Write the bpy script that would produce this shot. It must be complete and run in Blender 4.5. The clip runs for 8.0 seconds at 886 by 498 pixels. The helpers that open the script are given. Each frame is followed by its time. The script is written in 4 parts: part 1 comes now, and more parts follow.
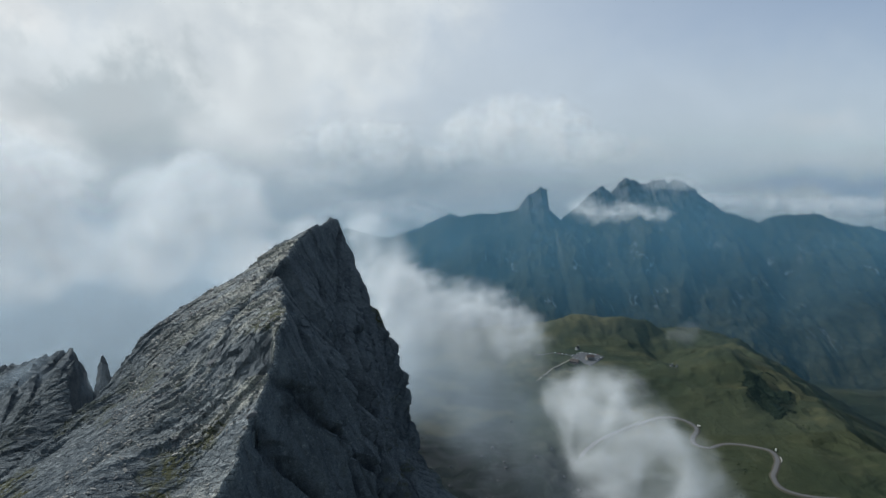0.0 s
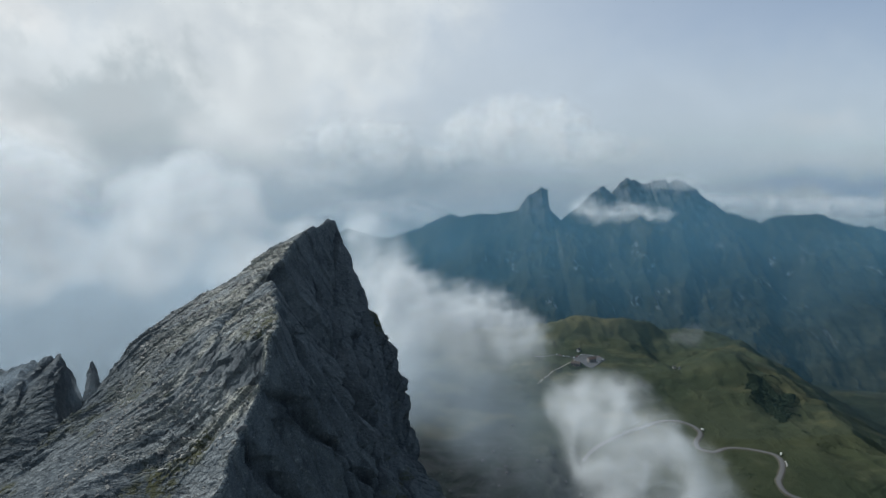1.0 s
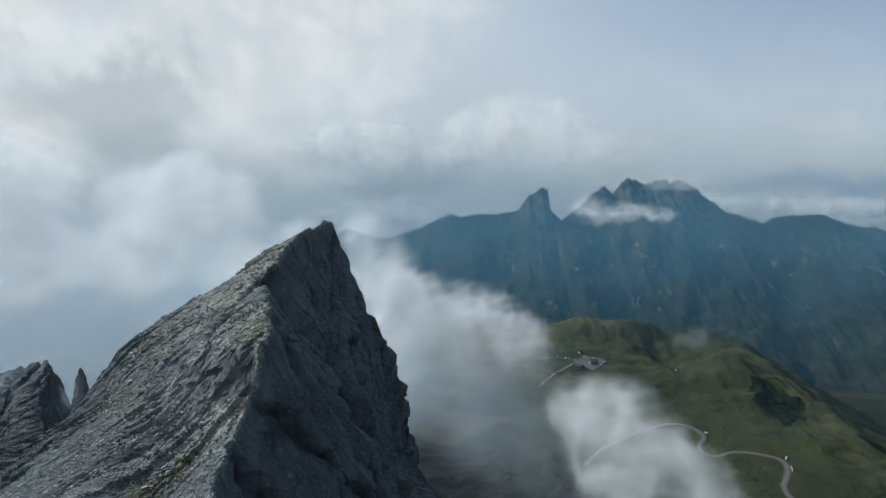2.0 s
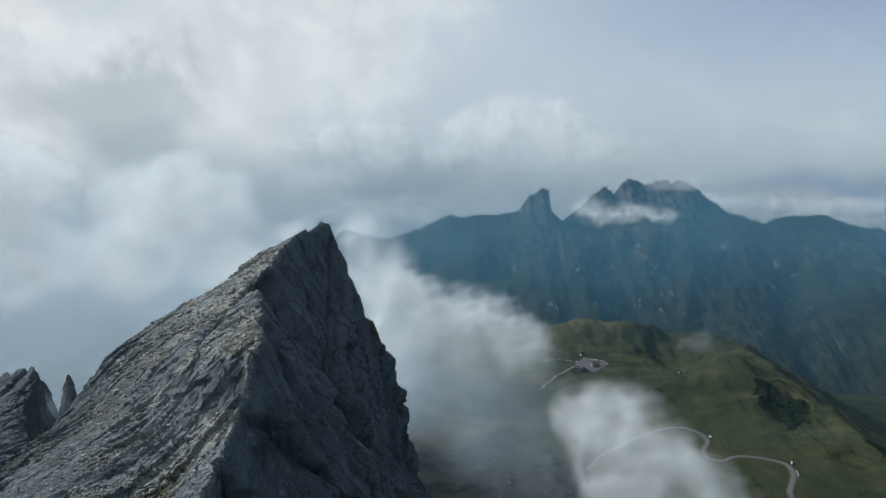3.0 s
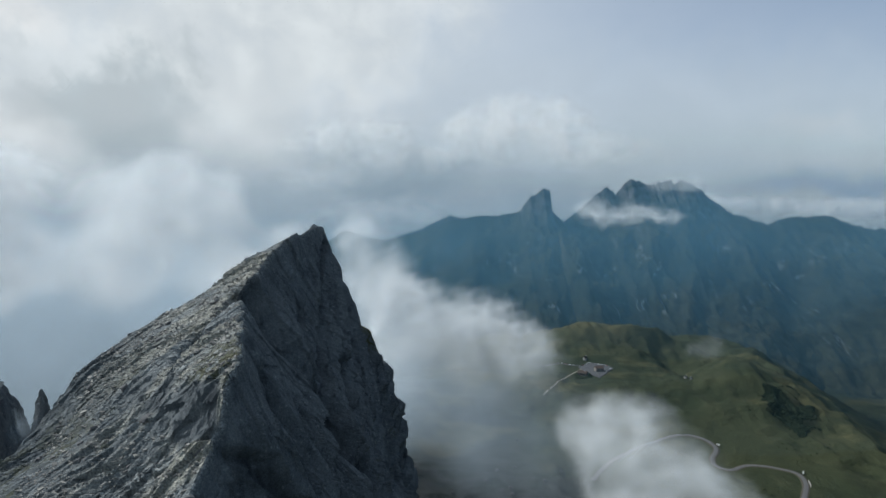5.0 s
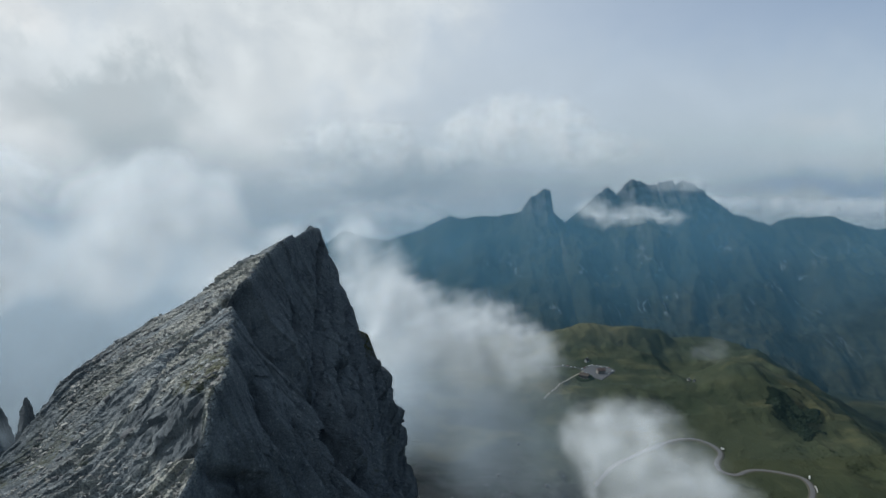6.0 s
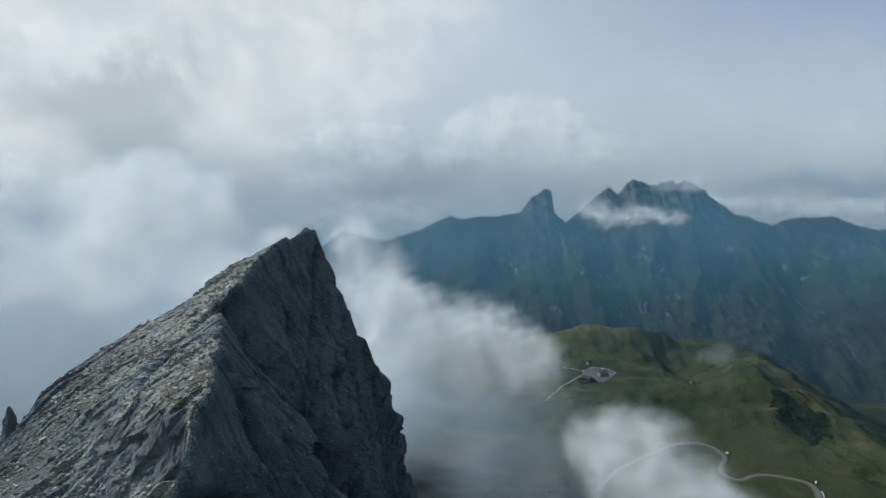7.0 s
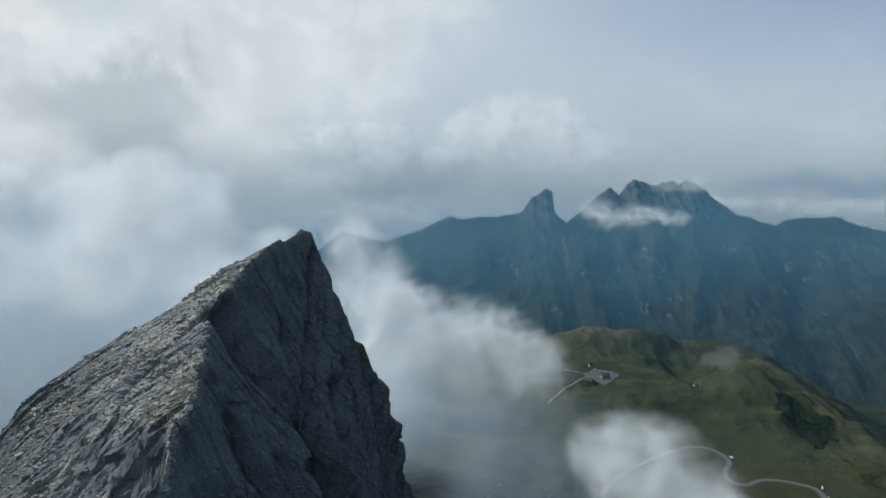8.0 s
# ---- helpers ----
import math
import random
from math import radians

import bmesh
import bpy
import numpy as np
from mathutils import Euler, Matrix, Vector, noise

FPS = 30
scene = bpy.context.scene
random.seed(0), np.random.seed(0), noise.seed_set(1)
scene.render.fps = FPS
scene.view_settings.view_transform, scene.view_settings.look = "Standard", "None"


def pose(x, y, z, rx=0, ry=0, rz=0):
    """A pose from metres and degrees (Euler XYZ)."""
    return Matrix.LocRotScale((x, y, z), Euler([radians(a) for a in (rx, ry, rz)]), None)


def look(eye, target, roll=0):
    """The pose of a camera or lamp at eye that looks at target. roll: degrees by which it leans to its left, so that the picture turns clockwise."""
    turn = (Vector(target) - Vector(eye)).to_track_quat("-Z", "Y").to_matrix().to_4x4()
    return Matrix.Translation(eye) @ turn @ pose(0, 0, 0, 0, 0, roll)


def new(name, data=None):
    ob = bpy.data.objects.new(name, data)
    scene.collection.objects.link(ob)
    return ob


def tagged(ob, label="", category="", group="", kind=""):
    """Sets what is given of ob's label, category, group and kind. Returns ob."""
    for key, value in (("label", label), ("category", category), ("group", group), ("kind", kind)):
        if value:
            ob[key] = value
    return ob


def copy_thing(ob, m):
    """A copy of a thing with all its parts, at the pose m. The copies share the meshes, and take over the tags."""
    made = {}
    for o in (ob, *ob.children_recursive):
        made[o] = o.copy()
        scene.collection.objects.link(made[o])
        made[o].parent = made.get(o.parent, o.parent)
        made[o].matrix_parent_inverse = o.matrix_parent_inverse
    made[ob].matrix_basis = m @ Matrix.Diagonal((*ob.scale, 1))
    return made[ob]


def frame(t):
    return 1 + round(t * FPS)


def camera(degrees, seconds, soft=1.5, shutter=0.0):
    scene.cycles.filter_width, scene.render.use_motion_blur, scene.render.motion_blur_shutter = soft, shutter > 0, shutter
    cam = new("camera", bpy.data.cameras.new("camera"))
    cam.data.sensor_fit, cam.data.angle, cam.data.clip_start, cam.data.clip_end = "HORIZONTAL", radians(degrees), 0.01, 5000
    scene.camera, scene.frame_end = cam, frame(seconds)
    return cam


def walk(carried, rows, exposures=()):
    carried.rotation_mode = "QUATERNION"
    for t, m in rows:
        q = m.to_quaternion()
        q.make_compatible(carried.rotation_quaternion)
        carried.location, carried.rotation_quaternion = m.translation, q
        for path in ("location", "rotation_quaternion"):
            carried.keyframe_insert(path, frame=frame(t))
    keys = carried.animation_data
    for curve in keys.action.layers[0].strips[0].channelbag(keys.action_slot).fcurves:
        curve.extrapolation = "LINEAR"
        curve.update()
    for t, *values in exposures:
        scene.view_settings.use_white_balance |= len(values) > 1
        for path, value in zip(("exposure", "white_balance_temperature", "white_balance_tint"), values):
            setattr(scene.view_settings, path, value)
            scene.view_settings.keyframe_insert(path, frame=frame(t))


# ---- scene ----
cam = camera(69.4, 8.0)
PATH = [
    (0.0, (0.5, 0.6, 394.1), 5.26),
    (2.0, (0.25, 32.4, 394.9), 5.24),
    (4.0, (-0.3, 64.6, 395.2), 5.18),
    (6.0, (-0.8, 97.2, 395.6), 5.15),
    (8.0, (-1.2, 130.2, 396.1), 5.13),
]
walk(cam, [(t, look(e, (e[0], e[1] + 1000, e[2] - 1000 * math.tan(radians(p))))) for t, e, p in PATH],
     exposures=[(0.0, 0.0, 6420, 10), (8.0, 0.0, 6420, 10)])
scene.cycles.transparent_max_bounces = 128

# ---------------------------------------------------------------- light
SUN_FROM = Vector((-0.70, 0.27, 0.64)).normalized()
sun_data = bpy.data.lights.new("sun", "SUN")
sun_data.energy, sun_data.angle, sun_data.color = 3.4, radians(3), (1.0, 0.98, 0.94)
sun = new("sun", sun_data)
sun.matrix_world = look(SUN_FROM * 3000, (0, 0, 0))


class Nodes:
    """A small helper that wires shader nodes."""

    def __init__(self, tree):
        self.tree = tree
        tree.nodes.clear()

    def add(self, kind, **sets):
        n = self.tree.nodes.new(kind)
        for key, value in sets.items():
            if key == "blend":
                n.blend_type = value
            elif key == "op":
                n.operation = value
            elif key == "data":
                n.data_type = value
            elif key == "clamp":
                n.use_clamp = value
        return n

    def put(self, socket, value):
        if isinstance(value, bpy.types.NodeSocket):
            self.tree.links.new(value, socket)
        elif isinstance(value, (tuple, list)) and len(value) == 3 and socket.type == "RGBA":
            socket.default_value = (*value, 1)
        else:
            socket.default_value = value

    def math(self, op, a, b=0.0, c=0.0, clamp=False):
        n = self.add("ShaderNodeMath", op=op, clamp=clamp)
        for i, v in enumerate((a, b, c)):
            self.put(n.inputs[i], v)
        return n.outputs[0]

    def vmath(self, op, a, b=(0, 0, 0)):
        n = self.add("ShaderNodeVectorMath", op=op)
        self.put(n.inputs[0], a)
        self.put(n.inputs[1], b)
        return n.outputs["Value"] if op in ("LENGTH", "DOT_PRODUCT") else n.outputs["Vector"]

    def mix(self, fac, a, b, blend="MIX"):
        n = self.add("ShaderNodeMix", data="RGBA", blend=blend)
        self.put(n.inputs[0], fac)
        self.put(n.inputs[6], a)
        self.put(n.inputs[7], b)
        return n.outputs[2]

    def step(self, value, lo, hi, a=0.0, b=1.0):
        n = self.add("ShaderNodeMapRange")
        n.interpolation_type = "SMOOTHSTEP"
        for i, v in enumerate((value, lo, hi, a, b)):
            self.put(n.inputs[i], v)
        return n.outputs[0]

    def noise(self, vec, scale, detail=4.0, rough=0.55, warp=0.0):
        n = self.add("ShaderNodeTexNoise")
        self.put(n.inputs["Vector"], vec)
        n.inputs["Scale"].default_value = scale
        n.inputs["Detail"].default_value = detail
        n.inputs["Roughness"].default_value = rough
        n.inputs["Distortion"].default_value = warp
        return n.outputs[0]

    def cells(self, vec, scale, feature="F1", rough=0.9):
        n = self.add("ShaderNodeTexVoronoi")
        n.feature = feature
        self.put(n.inputs["Vector"], vec)
        n.inputs["Scale"].default_value = scale
        n.inputs["Randomness"].default_value = rough
        return n

    def scaled(self, vec, scale, turn=(0, 0, 0)):
        n = self.add("ShaderNodeMapping")
        self.put(n.inputs["Vector"], vec)
        n.inputs["Scale"].default_value = scale
        n.inputs["Rotation"].default_value = [radians(a) for a in turn]
        return n.outputs[0]


world = bpy.data.worlds.new("world")
scene.world = world
world.use_nodes = True
W = Nodes(world.node_tree)
sky = W.add("ShaderNodeTexSky")
sky.sky_type, sky.sun_disc = "NISHITA", False
sky.sun_elevation = math.asin(SUN_FROM.z)
sky.sun_rotation = math.atan2(SUN_FROM.x, SUN_FROM.y)
sky.altitude, sky.dust_density, sky.air_density = 2600, 2.5, 1.2
way = W.vmath("NORMALIZE", W.add("ShaderNodeTexCoord").outputs["Generated"])
part_xyz = W.add("ShaderNodeSeparateXYZ")
W.put(part_xyz.inputs[0], way)
WX, WY, WZ = part_xyz.outputs
bulge = W.add("ShaderNodeTexNoise")
W.put(bulge.inputs["Vector"], way)
for key, value in (("Scale", 7.0), ("Detail", 6.0), ("Roughness", 0.54), ("Distortion", 0.3)):
    bulge.inputs[key].default_value = value
swirl = W.vmath("SUBTRACT", bulge.outputs["Color"], (0.5, 0.5, 0.5))
curl = W.add("ShaderNodeTexNoise")
W.put(curl.inputs["Vector"], way)
for key, value in (("Scale", 24.0), ("Detail", 6.0), ("Roughness", 0.6), ("Distortion", 0.2)):
    curl.inputs[key].default_value = value
swirl = W.vmath("ADD", swirl, W.vmath("MULTIPLY", W.vmath("SUBTRACT", curl.outputs["Color"], (0.5, 0.5, 0.5)), (0.45, 0.45, 0.45)))
fluff = W.noise(way, 11.0, 6.0, 0.5, 0.3)
veil = W.noise(W.scaled(way, (1.0, 1.0, 2.2)), 3.2, 6.0, 0.55, 0.5)


def patch(x, z, rx, rz, soft, rough, lean=0.0):
    """How much of a sky cloud lies in a direction: an oval with a billowed rim. x, z: direction per unit of depth."""
    k = 1 / math.sqrt(1 + x * x + z * z)
    off = W.vmath("SUBTRACT", way, (x * k, 0, z * k))
    bent = W.add("ShaderNodeVectorMath", op="MULTIPLY_ADD")
    W.put(bent.inputs[0], swirl)
    W.put(bent.inputs[1], (rough, rough, rough))
    W.put(bent.inputs[2], off)
    flat = W.scaled(bent.outputs[0], (1.0, 0.0, 1.0), (0, lean, 0))
    size = W.vmath("MULTIPLY", flat, (1 / (rx * k), 0.0, 1 / (rz * k)))
    far = W.vmath("LENGTH", size)
    return W.step(far, 1.0 + soft, 1.0 - soft)


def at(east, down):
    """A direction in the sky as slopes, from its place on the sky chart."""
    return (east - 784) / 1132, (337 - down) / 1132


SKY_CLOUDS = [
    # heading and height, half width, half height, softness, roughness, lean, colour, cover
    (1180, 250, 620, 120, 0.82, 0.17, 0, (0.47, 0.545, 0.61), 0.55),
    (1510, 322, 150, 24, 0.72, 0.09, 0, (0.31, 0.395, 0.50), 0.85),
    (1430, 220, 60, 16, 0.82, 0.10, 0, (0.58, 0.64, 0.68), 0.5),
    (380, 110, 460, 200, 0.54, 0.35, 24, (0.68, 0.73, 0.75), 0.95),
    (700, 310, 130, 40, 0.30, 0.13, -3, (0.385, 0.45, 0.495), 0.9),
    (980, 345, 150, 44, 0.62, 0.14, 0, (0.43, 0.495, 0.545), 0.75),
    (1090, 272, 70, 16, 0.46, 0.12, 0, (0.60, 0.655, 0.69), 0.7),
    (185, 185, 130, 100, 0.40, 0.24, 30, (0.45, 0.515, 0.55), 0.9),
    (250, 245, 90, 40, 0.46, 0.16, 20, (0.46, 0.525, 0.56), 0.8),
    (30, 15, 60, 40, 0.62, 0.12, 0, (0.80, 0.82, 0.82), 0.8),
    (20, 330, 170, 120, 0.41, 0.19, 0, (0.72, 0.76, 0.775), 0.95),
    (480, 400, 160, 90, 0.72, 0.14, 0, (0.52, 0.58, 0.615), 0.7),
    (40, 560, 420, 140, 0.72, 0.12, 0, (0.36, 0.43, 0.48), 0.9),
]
base_sky = W.mix(1.0, sky.outputs[0], (0.10, 0.102, 0.105), "MULTIPLY")
pale = W.math("MULTIPLY", W.step(WX, 0.75, -0.35), W.step(veil, 0.2, 0.7, 0.75, 1.0))
colour = W.mix(W.math("MULTIPLY_ADD", pale, 0.85, 0.15), base_sky, (0.60, 0.67, 0.72))
low = W.step(WZ, 0.32, -0.02)
colour = W.mix(W.math("MULTIPLY", low, 0.55), colour, (0.52, 0.58, 0.63))
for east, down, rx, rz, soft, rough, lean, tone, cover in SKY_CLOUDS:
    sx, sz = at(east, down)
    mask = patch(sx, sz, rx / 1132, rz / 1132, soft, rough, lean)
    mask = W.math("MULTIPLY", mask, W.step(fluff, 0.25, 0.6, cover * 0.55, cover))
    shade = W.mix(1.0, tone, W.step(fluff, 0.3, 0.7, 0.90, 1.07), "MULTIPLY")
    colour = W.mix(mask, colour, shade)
# away from the sun the sky is deeper
away = W.math("MULTIPLY_ADD", WX, 0.6, W.math("MULTIPLY", WY, -0.8))
colour = W.mix(W.step(away, -0.25, 0.6, 0.0, 0.8), colour, W.mix(1.0, colour, (0.40, 0.49, 0.55), "MULTIPLY"))
back = W.add("ShaderNodeBackground")
W.put(back.inputs[0], colour)
back.inputs[1].default_value = 1.0
out = W.add("ShaderNodeOutputWorld")
W.put(out.inputs[0], back.outputs[0])


# ---------------------------------------------------------------- small maths
def lattice(ix, iy, iz, seed):
    n = (ix * 374761393 + iy * 668265263 + iz * 1274126177 + seed * 362437).astype(np.uint32)
    n = (n ^ (n >> np.uint32(13))) * np.uint32(1274126177)
    n = (n ^ (n >> np.uint32(15))) * np.uint32(2246822519)
    return (n ^ (n >> np.uint32(16))).astype(np.float64) / 2147483648.0 - 1.0


def grain(x, y, z=0.0, seed=0):
    """Smooth value noise, about -1 to 1."""
    x, y, z = np.broadcast_arrays(np.asarray(x, float), np.asarray(y, float), np.asarray(z, float))
    fx, fy, fz = np.floor(x), np.floor(y), np.floor(z)
    ix, iy, iz = fx.astype(np.int64), fy.astype(np.int64), fz.astype(np.int64)
    u, v, w = x - fx, y - fy, z - fz
    u, v, w = (k * k * k * (k * (k * 6 - 15) + 10) for k in (u, v, w))
    total = 0
    for a in (0, 1):
        for b in (0, 1):
            for c in (0, 1):
                weight = (u if a else 1 - u) * (v if b else 1 - v) * (w if c else 1 - w)
                total = total + weight * lattice(ix + a, iy + b, iz + c, seed)
    return total


def fbm(x, y, z=0.0, octaves=4, gain=0.5, seed=0):
    total, amp, norm = 0, 1.0, 0.0
    for i in range(octaves):
        total = total + amp * grain(x * 2.03 ** i, y * 2.03 ** i, z * 2.03 ** i, seed + 17 * i)
        norm += amp
        amp *= gain
    return total / norm


def ridged(x, y, z=0.0, octaves=4, gain=0.5, seed=0):
    total, amp, norm = 0, 1.0, 0.0
    for i in range(octaves):
        total = total + amp * (1 - 2 * np.abs(grain(x * 2.03 ** i, y * 2.03 ** i, z * 2.03 ** i, seed + 31 * i)))
        norm += amp
        amp *= gain
    return total / norm


def plates(a, b, seed, tilt=0.8):
    """Broken plates: every cell of a jittered grid has a level and a tilt of its own, about -1 to 1."""
    fa, fb = np.floor(a).astype(np.int64), np.floor(b).astype(np.int64)
    best = np.full(np.shape(a), 9.0)
    value = np.zeros(np.shape(a))
    for i in (-1, 0, 1):
        for j in (-1, 0, 1):
            ca, cb = fa + i, fb + j
            pa = a - (ca + 0.5 + 0.42 * lattice(ca, cb, 0 * ca, seed))
            pb = b - (cb + 0.5 + 0.42 * lattice(ca, cb, 0 * ca + 1, seed))
            far = pa * pa + pb * pb
            level = 0.6 * lattice(ca, cb, 0 * ca + 2, seed)
            level = level + tilt * (pa * lattice(ca, cb, 0 * ca + 3, seed) + pb * lattice(ca, cb, 0 * ca + 4, seed))
            near = far < best
            best = np.where(near, far, best)
            value = np.where(near, level, value)
    return value


def ease(v, lo, hi):
    k = np.clip((v - lo) / (hi - lo), 0, 1)
    return k * k * (3 - 2 * k)


def spaced(stops):
    """Coordinates from (start, spacing) stops; the last stop is the end."""
    line = []
    for (a, step), (b, _) in zip(stops, stops[1:]):
        line.extend(np.linspace(a, b, max(2, int(round((b - a) / step)) + 1))[:-1])
    return np.array(line + [stops[-1][0]])


def sheet(name, points, material, keep=None, fields=None, smooth=True):
    """A mesh object from a grid of points (rows, columns, 3)."""
    rows, cols = points.shape[:2]
    index = np.arange(rows * cols).reshape(rows, cols)
    quads = np.stack((index[:-1, :-1], index[:-1, 1:], index[1:, 1:], index[1:, :-1]), -1).reshape(-1, 4)
    if keep is not None:
        quads = quads[keep.reshape(-1)]
    return solid(name, points.reshape(-1, 3), quads, material, fields, smooth)


def solid(name, verts, quads, material, fields=None, smooth=True):
    me = bpy.data.meshes.new(name)
    me.vertices.add(len(verts))
    me.vertices.foreach_set("co", np.ascontiguousarray(verts, dtype=np.float32).ravel())
    n = quads.shape[1]
    me.loops.add(quads.size)
    me.loops.foreach_set("vertex_index", np.ascontiguousarray(quads, dtype=np.int32).ravel())
    me.polygons.add(len(quads))
    me.polygons.foreach_set("loop_start", np.arange(0, quads.size, n, dtype=np.int32))
    me.polygons.foreach_set("use_smooth", np.full(len(quads), smooth))
    for key, values in (fields or {}).items():
        field = me.attributes.new(key, "FLOAT", "POINT")
        field.data.foreach_set("value", np.ascontiguousarray(values, dtype=np.float32).ravel())
    me.update(calc_edges=True)
    me.materials.append(material)
    return new(name, me)


def part(name, bm, material, parent, label=""):
    """Links a bmesh as one mesh object under a thing or a part."""
    me = bpy.data.meshes.new(name)
    bm.to_mesh(me)
    bm.free()
    me.materials.append(material)
    ob = new(name, me)
    ob.parent = parent
    return tagged(ob, label)


# ---------------------------------------------------------------- materials
def material(name):
    m = bpy.data.materials.new(name)
    m.use_nodes = True
    return m, Nodes(m.node_tree)


def finish(n, colour, rough, height=None, depth=0.1, spec=0.3, metal=0.0):
    b = n.add("ShaderNodeBsdfPrincipled")
    n.put(b.inputs["Base Color"], colour)
    n.put(b.inputs["Roughness"], rough)
    b.inputs["Specular IOR Level"].default_value = spec
    b.inputs["Metallic"].default_value = metal
    if height is not None:
        k = n.add("ShaderNodeBump")
        k.inputs["Strength"].default_value = 1.0
        k.inputs["Distance"].default_value = depth
        n.put(k.inputs["Height"], height)
        n.put(b.inputs["Normal"], k.outputs[0])
    o = n.add("ShaderNodeOutputMaterial")
    n.put(o.inputs[0], b.outputs[0])


def place(n):
    return n.add("ShaderNodeTexCoord").outputs["Object"]


def field(n, key):
    a = n.add("ShaderNodeAttribute")
    a.attribute_name = key
    return a.outputs["Fac"]


def rock_material():
    m, n = material("limestone")
    p = place(n)
    steep = field(n, "steep")
    broad = n.noise(p, 0.025, 6, 0.6)
    fine = n.noise(p, 0.45, 8, 0.64)
    jitter = n.add("ShaderNodeTexNoise")
    n.put(jitter.inputs["Vector"], p)
    jitter.inputs["Scale"].default_value, jitter.inputs["Detail"].default_value = 0.12, 5
    bent = n.vmath("ADD", p, n.vmath("MULTIPLY", n.vmath("SUBTRACT", jitter.outputs["Color"], (0.5, 0.5, 0.5)), (3, 3, 3)))
    # beds that run down the slab, blocks that break them, and upright flakes on the walls
    along = n.scaled(bent, (0.07, 0.42, 0.42), (0, 0, -27))
    streak = n.noise(along, 1.0, 9, 0.66, 0.3)
    slabs = n.cells(n.scaled(bent, (0.09, 0.34, 0.34), (0, 0, -27)), 1.0)
    chips = n.cells(n.scaled(bent, (0.35, 0.9, 0.9), (0, 0, -27)), 1.0)
    upright = n.scaled(bent, (0.15, 0.15, 0.035))
    drip = n.noise(upright, 1.0, 9, 0.64, 0.4)
    flakes = n.cells(n.scaled(bent, (0.2, 0.2, 0.05)), 1.0)
    tone = n.mix(steep, slabs.outputs["Color"], flakes.outputs["Color"])
    grey = n.add("ShaderNodeSeparateColor")
    n.put(grey.inputs[0], tone)
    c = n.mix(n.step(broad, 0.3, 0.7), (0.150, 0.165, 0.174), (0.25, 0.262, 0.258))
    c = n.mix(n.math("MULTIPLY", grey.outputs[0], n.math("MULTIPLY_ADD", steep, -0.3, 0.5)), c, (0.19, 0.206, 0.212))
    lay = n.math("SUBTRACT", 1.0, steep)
    # cliff rock is the slab's limestone, darkened here to paint in its shade
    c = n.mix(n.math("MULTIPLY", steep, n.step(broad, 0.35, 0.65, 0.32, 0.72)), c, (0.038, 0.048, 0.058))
    c = n.mix(n.math("MULTIPLY", n.step(streak, 0.54, 0.68), n.math("MULTIPLY", lay, 0.75)), c, (0.44, 0.455, 0.45))
    c = n.mix(n.math("MULTIPLY", n.step(streak, 0.46, 0.33), n.math("MULTIPLY", lay, 0.7)), c, (0.045, 0.05, 0.055))
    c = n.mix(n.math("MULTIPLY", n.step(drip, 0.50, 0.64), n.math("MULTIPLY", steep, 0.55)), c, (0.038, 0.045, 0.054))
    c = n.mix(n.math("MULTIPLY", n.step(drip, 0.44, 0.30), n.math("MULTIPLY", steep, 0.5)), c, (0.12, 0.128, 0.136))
    c = n.mix(n.math("MULTIPLY", n.step(fine, 0.56, 0.70), 0.5), c, (0.28, 0.295, 0.295))
    c = n.mix(n.math("MULTIPLY", n.step(fine, 0.44, 0.30), 0.6), c, (0.045, 0.048, 0.05))
    # thin cracks between the beds
    bed = n.cells(n.scaled(bent, (0.03, 0.24, 0.24), (0, 0, -27)), 1.0, "DISTANCE_TO_EDGE", 1.0)
    gape = n.math("MULTIPLY", n.step(bed.outputs[0], 0.06, 0.0), lay)
    gape = n.math("MULTIPLY", gape, n.step(broad, 0.35, 0.6, 0.25, 1.0))
    c = n.mix(n.math("MULTIPLY", gape, 0.6), c, (0.03, 0.034, 0.04))
    # gullies darkened in the colour to stand for the shade inside them
    c = n.mix(n.math("MULTIPLY", field(n, "gully_shade"), n.step(drip, 0.3, 0.6, 0.5, 0.9)), c, (0.014, 0.018, 0.023))
    # shade painted over the far and lower part of the slab
    c = n.mix(n.math("MULTIPLY", field(n, "slab_shade"), n.step(streak, 0.62, 0.45, 0.55, 0.9)), c, (0.052, 0.064, 0.075))
    scree = n.math("MULTIPLY", field(n, "scree"), n.step(fine, 0.35, 0.55, 0.2, 1.0))
    c = n.mix(scree, c, n.mix(grey.outputs[1], (0.27, 0.262, 0.222), (0.40, 0.385, 0.335)))
    tuft = n.math("MULTIPLY", field(n, "grass"), n.step(n.noise(p, 0.3, 8, 0.75), 0.42, 0.54))
    c = n.mix(tuft, c, n.mix(fine, (0.035, 0.04, 0.016), (0.085, 0.08, 0.032)))
    grit = n.noise(p, 1.3, 7, 0.75)
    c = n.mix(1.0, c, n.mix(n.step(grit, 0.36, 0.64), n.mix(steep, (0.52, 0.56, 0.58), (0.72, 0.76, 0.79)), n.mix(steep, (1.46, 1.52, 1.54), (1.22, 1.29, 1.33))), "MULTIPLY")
    relief = n.math("MULTIPLY_ADD", fine, n.math("MULTIPLY_ADD", steep, -0.35, 0.75), n.math("MULTIPLY", streak, 1.2))
    relief = n.math("MULTIPLY_ADD", n.math("MULTIPLY", slabs.outputs["Distance"], lay), -0.8, relief)
    relief = n.math("MULTIPLY_ADD", n.math("MULTIPLY", chips.outputs["Distance"], lay), -0.5, relief)
    relief = n.math("MULTIPLY_ADD", n.math("MULTIPLY", flakes.outputs["Distance"], steep), -1.2, relief)
